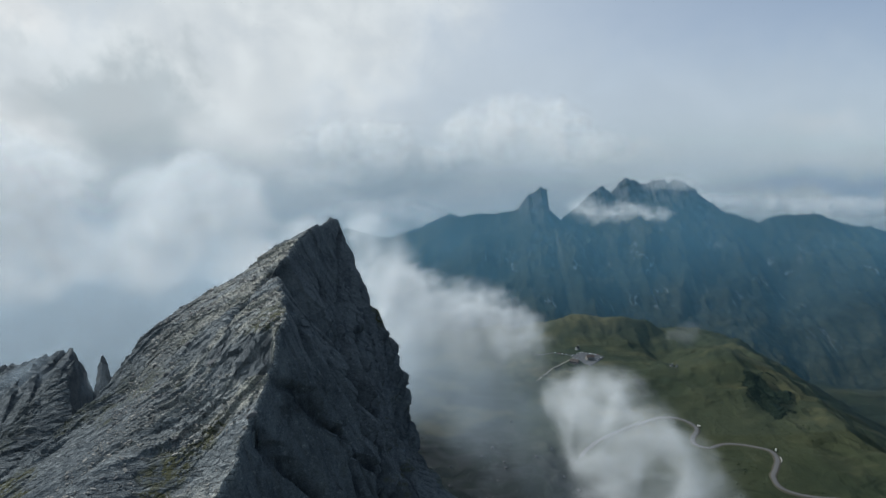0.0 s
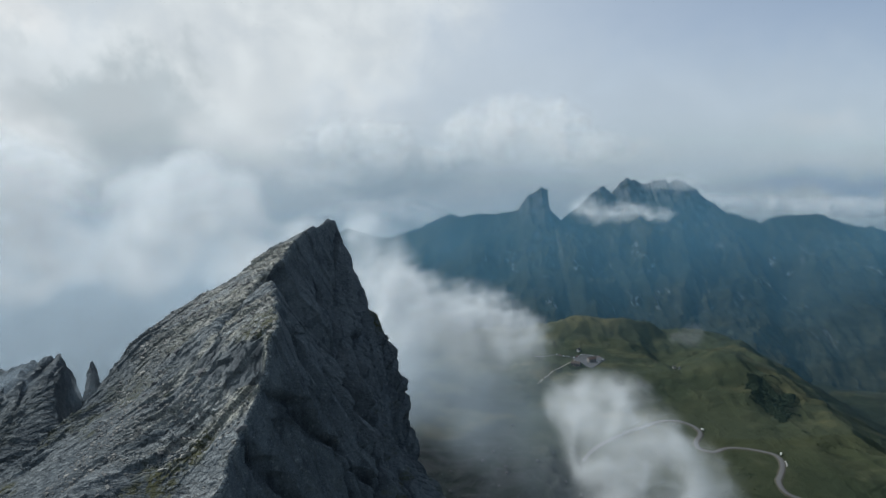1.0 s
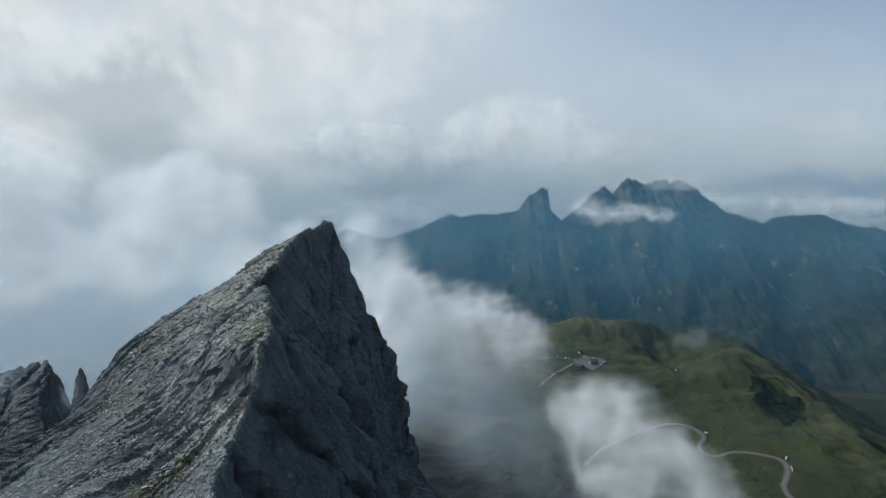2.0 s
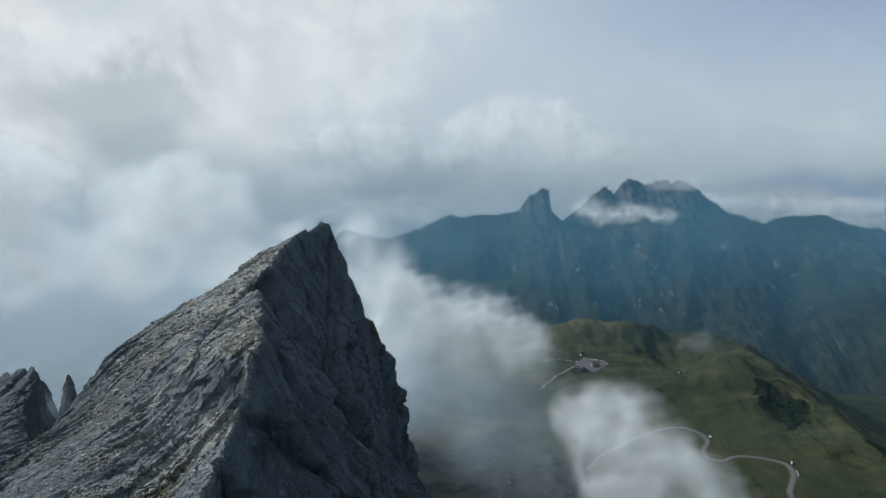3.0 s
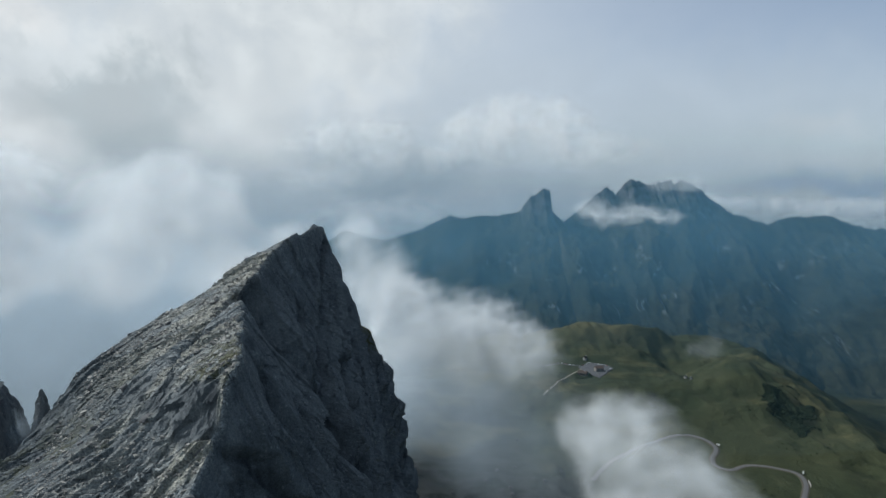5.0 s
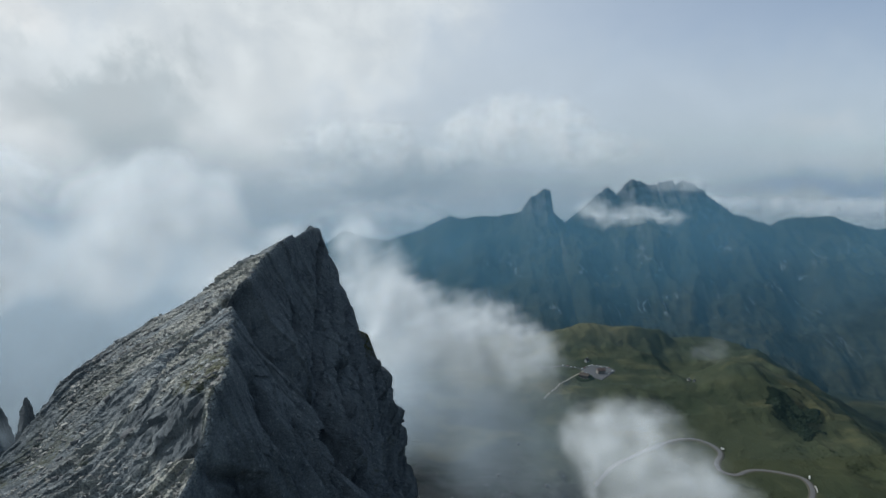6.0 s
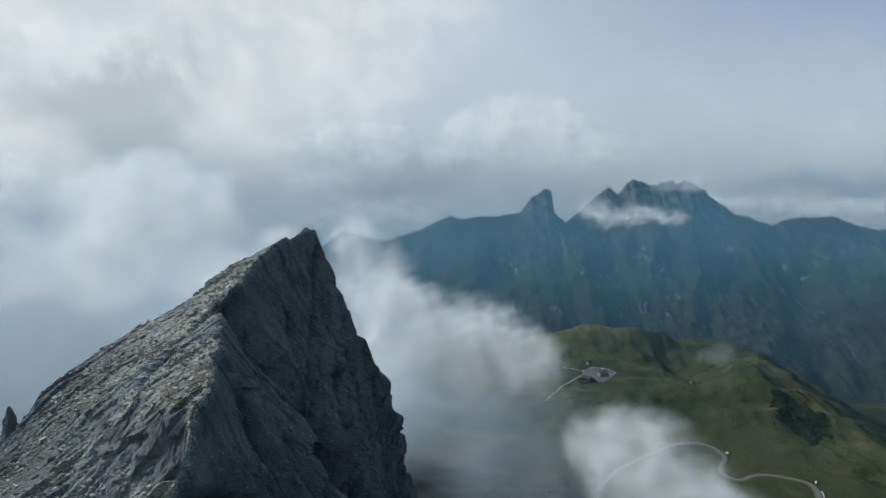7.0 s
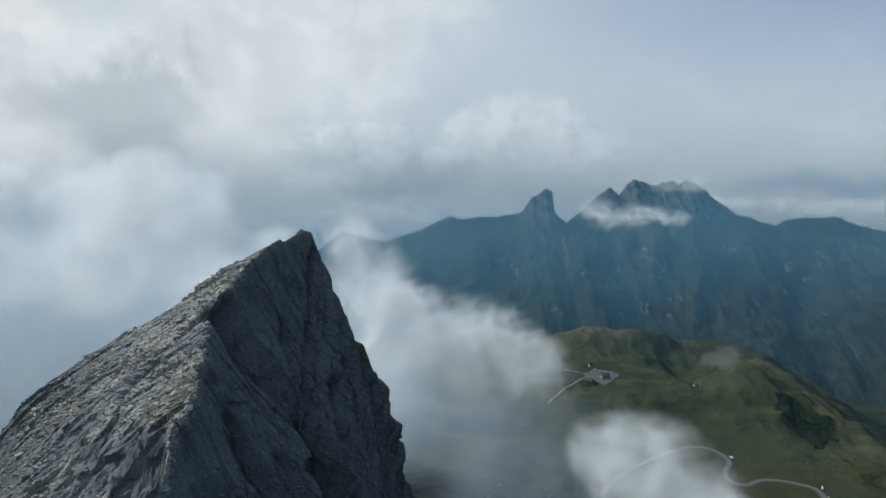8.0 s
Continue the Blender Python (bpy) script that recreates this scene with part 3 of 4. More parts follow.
def build_cliff(peak):
    """The cliff, hung from the crest: it stands out sideways by a distance for every height."""
    ys = spaced([(-350, 30), (100, 8), (200, 1.6), (280, 0.55), (470, 0.62), (640, 1.5), (700, 0)])
    ds = spaced([(0, 0.5), (150, 0.9), (230, 3), (430, 0)])
    y, drop = np.meshgrid(ys, ds)
    xc = crest_line(y)
    top = crest_height(y, xc)
    z = top - drop
    lean = np.interp(y, [290, 325, 360, 430, 520], [-0.5, -0.3, 0.3, 0.75, 1.2])
    wob = 5 * fbm(y / 40, z / 60, 0, 3, 0.5, 80)
    q = y - lean * (z - 290) + wob
    # buttresses with flat flanks, then slabs, blocks and chips
    def flute(v, sharp):
        w = v - np.floor(v)
        return np.where(w < sharp, w / sharp, (1 - w) / (1 - sharp)) * 2 - 1
    share = 0.75 + 0.5 * fbm(q / 70, z / 110, 0, 2, 0.5, 81)
    big = 6.6 * flute(q / 39 + 0.35 * fbm(q / 60, z / 90, 4, 2, 0.5, 84), 0.62) * share
    mid = 3.4 * flute(q / 13.5 + 0.55 * fbm(q / 30, z / 40, 7, 3, 0.5, 85), 0.6) * ease(fbm(q / 40, z / 55, 9, 3, 0.5, 86), -0.45, 0.35)
    sq, sz = q + 2.2 * fbm(q / 10, z / 18, 0, 3, 0.5, 83), z + 0.5 * q + 5 * fbm(q / 14, z / 20, 4, 3, 0.5, 82)
    slabs = 3.0 * plates(sq / 19, sz / 44, 87) + 1.6 * plates(sq / 8, sz / 18, 88) + 0.55 * plates(sq / 3.2, sz / 9, 89) + 0.15 * plates(sq / 1.5, sz / 4, 90)
    smooth_share = 0.45 + 0.55 * ease(z, 318, 285)
    relief = (big + mid) * ease(drop, 3, 40) * np.interp(y, [290, 350, 400], [0.3, 0.55, 1.0]) * (0.55 + 0.45 * ease(z, 345, 300)) + slabs * smooth_share * np.interp(y, [290, 370], [0.6, 1.0]) + 0.3 * fbm(q / 4, z / 6, 0, 3, 0.5, 94)
    # where shade is painted into the gullies
    gully_shade = np.zeros_like(z)
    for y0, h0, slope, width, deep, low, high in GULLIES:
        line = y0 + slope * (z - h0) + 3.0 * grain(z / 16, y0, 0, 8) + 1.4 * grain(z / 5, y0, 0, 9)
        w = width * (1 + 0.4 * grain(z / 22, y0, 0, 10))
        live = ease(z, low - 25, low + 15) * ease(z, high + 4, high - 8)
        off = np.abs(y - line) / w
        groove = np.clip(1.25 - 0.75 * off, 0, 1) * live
        gully_shade = np.maximum(gully_shade, np.exp(-(off / 1.3) ** 2) * live * min(1, deep / 7))
        relief = relief * (1 - 0.7 * groove) - deep * groove
    relief = relief * ease(drop, 0, 14) * ease(z, -90, 40)
    x = xc + wall_run(y, drop) + relief
    # a ledge with a tuft of turf on it, low on the far edge
    x = x + (9 * ease(z, 286, 276) + 3 * ease(z, 262, 235)) * ease(y, 592, 604) * ease(y, 648, 628)
    x = np.where(drop < 0.01, xc - 0.8, x)
    # the crest takes on the broken beds of the slab beside it
    z = z + 0.85 * slab_relief(xc, y) * ease(drop, 16, 0) * ease(y, 640, 590)
    p = np.stack((x, y, z), -1)
    tuft = ease(np.hypot((x + 66) / 14, (y - 614) / 15), 1.3, 0.8) * ease(z, 258, 268) * ease(z, 296, 288) * 1.0
    grass = np.maximum(tuft, 0.55 * ease(fbm(q / 12, z / 7, 3, 4, 0.6, 95), 0.25, 0.5) * ease(z, 270, 200))
    flat = np.ones_like(z)
    fields = {"gully_shade": gully_shade, "slab_shade": 0 * flat, "steep": flat * ease(drop, 0, 5), "grass": grass, "scree": 0 * flat}
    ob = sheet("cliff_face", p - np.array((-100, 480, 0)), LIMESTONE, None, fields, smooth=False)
    ob.parent = peak
    tagged(ob, "steep grey cliff, darkened for shade, split by vertical gullies")


def build_peak():
    xs = spaced([(-1000, 30), (-420, 4), (-310, 0.9), (-130, 0.5), (-75, 1.5), (-60, 0)])
    ys = spaced([(-350, 30), (100, 5), (190, 0.75), (420, 0.85), (640, 3), (760, 15), (1100, 0)])
    x, y = np.meshgrid(xs, ys)
    h, d = peak_base(x, y)
    gx, gy = np.gradient(h, xs, axis=1), np.gradient(h, ys, axis=0)
    gx, gy = np.clip(gx, -2, 2), np.clip(gy, -2, 2)
    steep = np.hypot(gx, gy)
    for _ in range(2):
        steep[1:-1, 1:-1] = (steep[1:-1, 1:-1] * 2 + steep[:-2, 1:-1] + steep[2:, 1:-1] + steep[1:-1, :-2] + steep[1:-1, 2:]) / 6
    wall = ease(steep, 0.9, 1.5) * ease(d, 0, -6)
    u, v = 0.89 * x + 0.45 * y, -0.45 * x + 0.89 * y
    n = np.stack((-gx, -gy, np.ones_like(h)), -1)
    n /= np.linalg.norm(n, axis=-1, keepdims=True)
    n = n * ease(d, 0, -5)[..., None] + np.array((0, 0, 0.85)) * ease(d, -5, 0)[..., None]
    p = np.stack((x, y, h), -1)
    lean = y + 0.3 * h + 4 * fbm(x / 30, y / 30, h / 30, 3, 0.5, 80)
    face_relief = 2.4 * plates(lean / 15, h / 46, 85) + 1.5 * plates(lean / 6, h / 17, 86) + 1.0 * plates(lean / 2.6, h / 6, 87)
    relief = slab_relief(x, y) * (1 - wall) + face_relief * wall
    p = p + n * relief[..., None] * ease(h, -90, -60)[..., None]
    patchy = fbm(x / 32, y / 32, 0, 4, 0.55, 91)
    grass = (1 - wall) * ease(patchy, 0.05, 0.3) * ease(y, 470, 300) * 0.9
    scree = (1 - wall) * ease(fbm(u / 60, v / 16, 0, 4, 0.55, 92), -0.25, 0.2) * ease(d, -95, -22) * 0.9 * (1 - 0.8 * ease(y, 345, 265) * ease(d, -10, -38))
    # the slab is coloured as shaded away from the crest and low down
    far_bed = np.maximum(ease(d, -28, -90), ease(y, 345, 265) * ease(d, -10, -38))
    slab_shade = (1 - wall) * far_bed * (0.92 + 0.4 * fbm(u / 50, v / 20, 0, 3, 0.5, 93))
    fields = {"gully_shade": 0 * wall, "slab_shade": np.clip(slab_shade, 0, 1), "steep": wall, "grass": grass, "scree": scree}
    peak = tagged(new("mountain_peak"), "grey limestone peak with a tilted slab and a dark cliff", "mountain")
    peak.location = (-100, 480, 0)
    mid = lambda a: (a[:-1, :-1] + a[1:, 1:]) / 2
    west = mid(x) < -238
    top = d[:-1, :-1] < 0.8
    for name, mask, label in (("rock_slab", top & ~west, "tilted pale grey slab with scree and thin grass"),
                              ("jagged_ridge", top & west, "jagged dark rock teeth along the lower ridge")):
        ob = sheet(name, p - np.array((-100, 480, 0)), LIMESTONE, mask, fields, smooth=False)
        ob.parent = peak
        tagged(ob, label)
    build_cliff(peak)
    return peak, xs, ys, p, wall


PEAK, PEAK_X, PEAK_Y, PEAK_P, PEAK_WALL = build_peak()


# ---------------------------------------------------------------- clouds and haze
def cloud(name, label, puffs, facing, count, res, thick, seed, billow=60.0, cut=0.3, gain=1.0, rough=0.75, mat=None, fade=(-900, -800, 1.0), octaves=3):
    """A cloud of many thin curved sheets of droplets through its whole depth. puffs: centre and radii of its lobes. fade: heights between which it thins out downwards, and to what share."""
    n = np.array(Vector(facing).normalized())
    a = np.cross((0, 0, 1), n)
    a /= np.linalg.norm(a)
    b = np.cross(n, a)
    c = np.array([q[:3] for q in puffs], float)
    r = np.array([q[3:6] for q in puffs], float)
    reach = np.stack([np.sqrt(((r * axis) ** 2).sum(1)) for axis in (a, b, n)], 1) * 1.3
    mid = np.stack((c @ a, c @ b, c @ n), 1)
    lo, hi = (mid - reach).min(0), (mid + reach).max(0)
    us, vs = np.arange(lo[0], hi[0], res), np.arange(lo[1], hi[1], res)
    u, v = np.meshgrid(us, vs)
    gap = (hi[2] - lo[2]) / count
    u, v, w = (np.stack([k] * count) for k in (u, v, 0 * u))
    step = np.arange(count)[:, None, None]
    w = w + lo[2] + (step + 0.5) * gap + gap * 0.5 * fbm(u / (3 * billow), v / (3 * billow), step * 0.3, 2, 0.5, seed)
    p = u[..., None] * a + v[..., None] * b + w[..., None] * n
    x, y, z = p[..., 0], p[..., 1], p[..., 2]
    env = np.zeros_like(x)
    for (cx, cy, cz), (rx, ry, rz) in zip(c, r):
        env = env + np.clip(1.25 - ((x - cx) / rx) ** 2 - ((y - cy) / ry) ** 2 - ((z - cz) / rz) ** 2, 0, 1.25) ** 1.5
    env = 1 - np.exp(-1.5 * env)
    wx = x + 0.4 * billow * fbm(x / billow, y / billow, z / billow + 9, 2, 0.5, seed + 3)
    wz = z + 0.4 * billow * fbm(x / billow, y / billow, z / billow + 5, 2, 0.5, seed + 4)
    # rounded billows: the noise is folded, so that lobes bulge and the creases between them are narrow
    puff, amp, norm, fine = 0, 1.0, 0.0, 1 / billow
    broad = 0
    for i in range(octaves):
        lobe = 1 - 2.2 * np.abs(grain(wx * fine, y * fine, wz * fine, seed + 5 + 13 * i)) if i < 3 else grain(wx * fine, y * fine, wz * fine, seed + 5 + 13 * i)
        puff, norm = puff + amp * lobe * 0.8, norm + amp
        if i == 1:
            broad = puff / norm
        amp, fine = amp * 0.52, fine * 2.1
    puff = puff / norm - 0.22
    rho = np.clip((env + rough * puff - cut) * gain, 0, 1) ** 1.4 * ease(env, 0.02, 0.5)
    rho = rho * (fade[2] + (1 - fade[2]) * ease(z, fade[0], fade[1]))
    alpha = 1 - np.exp(-rho * thick * gap)
    body = env + 0.4 * rough * broad
    gw, gv, gu = np.gradient(body, gap, res, res)
    out = -(gu[..., None] * a + gv[..., None] * b + gw[..., None] * n)
    out = out / (np.linalg.norm(out, axis=-1, keepdims=True) + 0.15 / billow)
    rows, cols = x.shape[1:]
    i = np.arange(rows * cols).reshape(rows, cols)
    grid = np.stack((i[:-1, :-1], i[:-1, 1:], i[1:, 1:], i[1:, :-1]), -1).reshape(-1, 4)
    verts, faces, dense, slopes, start = [], [], [], [], 0
    for k in range(count):
        live = alpha[k] > 0.003
        keep = (live[:-1, :-1] | live[:-1, 1:] | live[1:, 1:] | live[1:, :-1]).reshape(-1)
        if not keep.any():
            continue
        used, q = np.unique(grid[keep], return_inverse=True)
        verts.append(p[k].reshape(-1, 3)[used])
        dense.append(alpha[k].reshape(-1)[used])
        slopes.append(out[k].reshape(-1, 3)[used])
        faces.append(q.reshape(-1, 4) + start)
        start += len(used)
    ob = solid(name, np.concatenate(verts), np.concatenate(faces), mat or CLOUD, {"thickness": np.concatenate(dense)})
    way = ob.data.attributes.new("outward", "FLOAT_VECTOR", "POINT")
    way.data.foreach_set("vector", np.concatenate(slopes).astype(np.float32).ravel())
    return tagged(ob, label, "cloud", kind="stuff")


def build_haze():
    for i, (y, amount) in enumerate([(900, 0.025), (1150, 0.035), (1400, 0.04), (1620, 0.05), (1820, 0.09), (1950, 0.13), (2080, 0.145), (2210, 0.15), (2340, 0.155), (2470, 0.155), (2600, 0.155), (2720, 0.155), (3250, 0.16), (3550, 0.18), (3800, 0.18)]):
        xs, zs = np.linspace(-3500, 3500, 80), np.linspace(-340, 700, 30)
        x, z = np.meshgrid(xs, zs)
        yy = y + 70 * fbm(x / 500, z / 300, i * 5.1, 3, 0.5, 111)
        dens = amount * (0.62 + 0.38 * ease(z, -150, 200)) * ease(z, 700 if y < 3000 else 300, 150 if y < 3000 else 0) * ease(np.abs(x), 3500, 3000)
        ob = sheet("haze", np.stack((x, yy, z), -1), HAZE, fields={"thickness": dens})
        tagged(ob, "thin blue haze hanging in the valley air", "haze", kind="stuff")


build_haze()
cloud("cloud", "bright white cloud spilling from the cliff down into the valley",
      [(-75, 860, 270, 50, 60, 50), (-30, 860, 244, 66, 70, 62), (40, 850, 210, 80, 80, 70), (92, 825, 184, 66, 80, 64),
       (0, 840, 180, 100, 90, 80), (60, 820, 140, 90, 80, 80), (-60, 840, 200, 60, 80, 90), (-40, 830, 120, 80, 80, 90)],
      (-0.2, -0.7, 0.7), 22, 3.5, 0.022, 200, billow=50, gain=1.2, rough=1.15, octaves=4, fade=(130, 280, 0.0))
cloud("cloud", "rounded white cloud drifting low over the valley road",
      [(140, 650, 178, 40, 50, 34), (168, 636, 186, 46, 50, 38), (172, 615, 162, 62, 56, 54), (194, 596, 134, 68, 56, 62), (214, 582, 100, 70, 56, 66),
       (228, 570, 62, 74, 56, 70), (244, 560, 26, 78, 56, 74), (162, 600, 110, 50, 50, 60)],
      (-0.2, -0.7, 0.7), 22, 3.5, 0.016, 230, billow=50, cut=0.3, gain=1.2, rough=1.25, octaves=4, fade=(-20, 150, 0.5))
cloud("cloud", "thin blue veil of mist between the two bright clouds",
      [(90, 720, 150, 120, 70, 90), (40, 680, 170, 70, 60, 80), (130, 660, 90, 110, 60, 90), (200, 720, 130, 90, 60, 60), (260, 680, 60, 90, 60, 70)],
      (-0.2, -0.7, 0.7), 10, 7, 0.002, 480, billow=80, cut=0.2, rough=0.8, mat=FOG, fade=(-40, 120, 0.4))
cloud("cloud", "tall white cloud bank rising behind the ridge",
      [(-321, 720, 378, 58, 60, 58), (-276, 735, 408, 36, 50, 40), (-441, 720, 392, 72, 60, 66), (-520, 715, 420, 80, 60, 70), (-225, 750, 380, 46, 60, 46), (-264, 738, 354, 50, 50, 50), (-165, 770, 345, 40, 50, 34),
       (-360, 740, 320, 90, 60, 60), (-480, 720, 320, 110, 70, 70), (-235, 760, 315, 70, 60, 50), (-600, 700, 360, 110, 70, 110)],
      (0.02, -0.76, 0.64), 24, 5, 0.028, 300, billow=80, cut=0.36, gain=1.9, rough=0.9, octaves=4, fade=(215, 345, 0.14))
cloud("fog_bank", "grey-blue fog filling the air behind the ridge",
      [(-500, 900, 180, 420, 170, 190), (-900, 850, 160, 500, 200, 220), (-200, 930, 150, 260, 130, 170), (-1300, 800, 150, 500, 200, 240), (-700, 960, 250, 420, 150, 150)],
      (0.02, -0.76, 0.64), 16, 16, 0.012, 350, billow=160, cut=0.1, rough=0.2, mat=FOG)
cloud("cloud", "small cloud clinging to the far range", [(385, 1690, 343, 72, 50, 50), (440, 1700, 340, 70, 40, 40), (510, 1710, 336, 75, 40, 32), (590, 1740, 328, 54, 30, 26)],
      (-0.3, -0.75, 0.6), 12, 5, 0.022, 400, billow=52, rough=0.9, octaves=4)
cloud("cloud", "thin cloud cap on the far summit", [(1030, 2930, 432, 130, 60, 42), (1110, 2930, 415, 90, 60, 36), (960, 2930, 415, 80, 60, 30)],
      (-0.3, -0.75, 0.6), 8, 9, 0.012, 420, billow=90, rough=0.5, mat=FAR_CLOUD)
cloud("cloud", "wisp of cloud hanging over the meadow", [(378, 970, 176, 22, 20, 22), (362, 975, 170, 24, 20, 12)],
      (-0.3, -0.75, 0.6), 8, 3.5, 0.009, 430, billow=24)
cloud("cloud", "thin blue mist below the bright cloud", [(-10, 830, 130, 120, 60, 100), (70, 800, 120, 110, 60, 90), (-40, 760, 170, 60, 60, 80), (60, 740, 130, 80, 60, 70)],
      (-0.3, -0.75, 0.6), 8, 9, 0.006, 470, billow=90, cut=0.2, rough=0.5, mat=FOG, fade=(50, 210, 0.1))
cloud("cloud", "pale mist lying against the foot of the cliff", [(-5, 610, 190, 40, 50, 70), (10, 620, 130, 60, 60, 80), (-15, 560, 110, 60, 50, 60)],
      (-0.3, -0.75, 0.6), 8, 6, 0.003, 450, billow=70, mat=FOG)
cloud("cloud", "thin grey mist behind the jagged ridge", [(-285, 494, 248, 70, 9, 40), (-300, 462, 236, 80, 14, 42), (-250, 455, 225, 40, 12, 34)],
      (-0.3, -0.75, 0.6), 6, 4, 0.025, 460, billow=40, mat=FOG)
cloud("cloud", "white wisp rising beside the summit", [(-90, 800, 318, 44, 50, 66), (-70, 810, 300, 48, 50, 50), (-98, 790, 335, 34, 40, 40)],
      (-0.3, -0.75, 0.6), 10, 4.5, 0.02, 440, billow=36)

# fair-weather clouds far beyond the range
cloud("cloud", "sunlit heap of cumulus cloud beyond the far range",
      [(351, 4600, 892, 359, 150, 209), (543, 4600, 909, 217, 130, 184), (777, 4600, 867, 317, 150, 225), (200, 4600, 758, 351, 150, 200), (675, 4600, 719, 523, 151, 185), (1045, 4600, 700, 351, 150, 150)],
      (0.0, -0.8, 0.6), 24, 18, 0.009, 500, billow=240, mat=FAR_CLOUD)
cloud("cloud", "long grey cloud with a bright top beyond the summit",
      [(-650, 4600, 798, 286, 135, 147), (-390, 4600, 781, 260, 135, 130), (-867, 4600, 711, 329, 135, 138), (-260, 4600, 607, 486, 156, 130), (-781, 4600, 520, 520, 156, 130)],
      (0.0, -0.8, 0.6), 24, 18, 0.009, 520, billow=190, mat=FAR_CLOUD)
cloud("cloud", "low white cloud bank along the horizon",
      [(2335, 4600, 295, 495, 127, 92), (1910, 4600, 300, 353, 127, 77), (2830, 4600, 275, 424, 127, 99), (3326, 4600, 275, 495, 127, 106)],
      (0.0, -0.8, 0.6), 16, 18, 0.022, 540, billow=190, mat=FAR_CLOUD)
cloud("cloud", "thin white cloud lying behind the saddle of the range",
      [(-390, 4600, 251, 416, 135, 95), (-737, 4600, 182, 433, 135, 121), (-130, 4600, 207, 203, 135, 78)],
      (0.0, -0.8, 0.6), 16, 18, 0.011, 560, billow=190, mat=FAR_CLOUD)


# ---------------------------------------------------------------- road, pass and buildings
def drop_on(x, y):
    return float(ground_height(np.array([x], float), np.array([y], float))[0])


def spline(points, step=3.0):
    """A smooth line through plan points, resampled evenly."""
    pts = np.array(points, float)
    ext = np.vstack((2 * pts[0] - pts[1], pts, 2 * pts[-1] - pts[-2]))
    line = []
    for a, b, c, d in zip(ext, ext[1:], ext[2:], ext[3:]):
        for t in np.linspace(0, 1, max(2, int(np.hypot(*(c - b)) / step)), endpoint=False):
            line.append(0.5 * (2 * b + (c - a) * t + (2 * a - 5 * b + 4 * c - d) * t ** 2 + (3 * b - a - 3 * c + d) * t ** 3))
    return np.array(line + [pts[-1]])


def ribbon(name, line, offsets, mat, lift):
    """A strip along a plan line. offsets: (sideways, up) from one rim to the other."""
    way = np.gradient(line, axis=0)
    way /= np.linalg.norm(way, axis=1, keepdims=True)
    side = np.stack((way[:, 1], -way[:, 0]), 1)
    z = ground_height(line[:, 0], line[:, 1])
    z = np.convolve(np.pad(z, 4, mode="edge"), np.ones(9) / 9, "valid")
    rows = [np.stack((line[:, 0] + side[:, 0] * o, line[:, 1] + side[:, 1] * o, z + lift + u), 1) for o, u in offsets]
    return sheet(name, np.stack(rows, 0), mat)


ROAD = [(230, 1030), (270, 1090), (330, 1140), (375, 1172), (402, 1186), (425, 1189), (445, 1185), (461, 1167), (467, 1145), (461, 1128), (446, 1106), (439, 1082), (445, 1067),
        (459, 1062), (479, 1074), (497, 1079), (520, 1075), (541, 1062), (553, 1049), (553, 1028), (544, 1004), (526, 976), (512, 955), (511, 926), (546, 905), (620, 890), (720, 860)]
VERGE = plain("gravel_verge", (0.06, 0.058, 0.042), 0.95, 0.3, 0.3)
WHITE_PAINT = plain("white_paint", (0.78, 0.78, 0.76), 0.5, 2.0, 0.06)
STONE_WALL = plain("pale_stone_wall", (0.42, 0.41, 0.39), 0.9, 1.0, 0.25)
line = spline(ROAD)
road = ribbon("road", line, [(-3.3, -0.1), (-3.0, 0.0), (0, 0.05), (3.0, 0.0), (3.3, -0.1)], ASPHALT, 0.9)
tagged(road, "narrow pale grey asphalt mountain road in tight bends", "road", kind="structure")
for side in (-1, 1):
    verge = ribbon("verge", line, [(side * 3.5, -0.05), (side * 5.0, -0.2), (side * 6.5, -1.6)][::side], VERGE, 0.8)
    tagged(verge, "worn gravel verge beside the road", "verge", kind="structure")
lane = spline([(200, 1330), (234, 1385), (268, 1432), (302, 1468), (310, 1484)])
track = ribbon("track", lane, [(-2.2, -0.1), (0, 0.05), (2.2, -0.1)], plain("pale_gravel_track", (0.17, 0.16, 0.125), 0.95, 0.4, 0.2), 0.8)
tagged(track, "pale gravel lane climbing to the car park", "road", kind="structure")
spur = ribbon("access_road", spline([(215, 1520), (274, 1506), (306, 1498), (330, 1495)]), [(-2.6, -0.1), (0, 0.05), (2.6, -0.1)], ASPHALT, 0.8)
tagged(spur, "grey asphalt lane leading into the car park", "road", kind="structure")


def build_lot():
    bm = bmesh.new()
    rim = [(304, 1489), (334, 1520), (372, 1500), (380, 1480), (358, 1448), (336, 1424), (316, 1446)]
    tops = [bm.verts.new((x, y, drop_on(x, y) + 1.2)) for x, y in rim]
    feet = [bm.verts.new((x + (x - 345) * 0.05, y + (y - 1465) * 0.05, drop_on(x, y) - 1.5)) for x, y in rim]
    bm.faces.new(tops[::-1])
    for i in range(len(rim)):
        j = (i + 1) % len(rim)
        bm.faces.new((tops[i], tops[j], feet[j], feet[i]))
    bmesh.ops.triangulate(bm, faces=[f for f in bm.faces if len(f.verts) > 4])
    bmesh.ops.recalc_face_normals(bm, faces=bm.faces)
    me = bpy.data.meshes.new("car_park")
    bm.to_mesh(me)
    bm.free()
    me.materials.append(plain("lot_asphalt", (0.085, 0.088, 0.093), 0.9, 0.15, 0.15))
    return tagged(new("car_park", me), "pale grey asphalt car park on the pass", "car park", kind="structure")


build_lot()


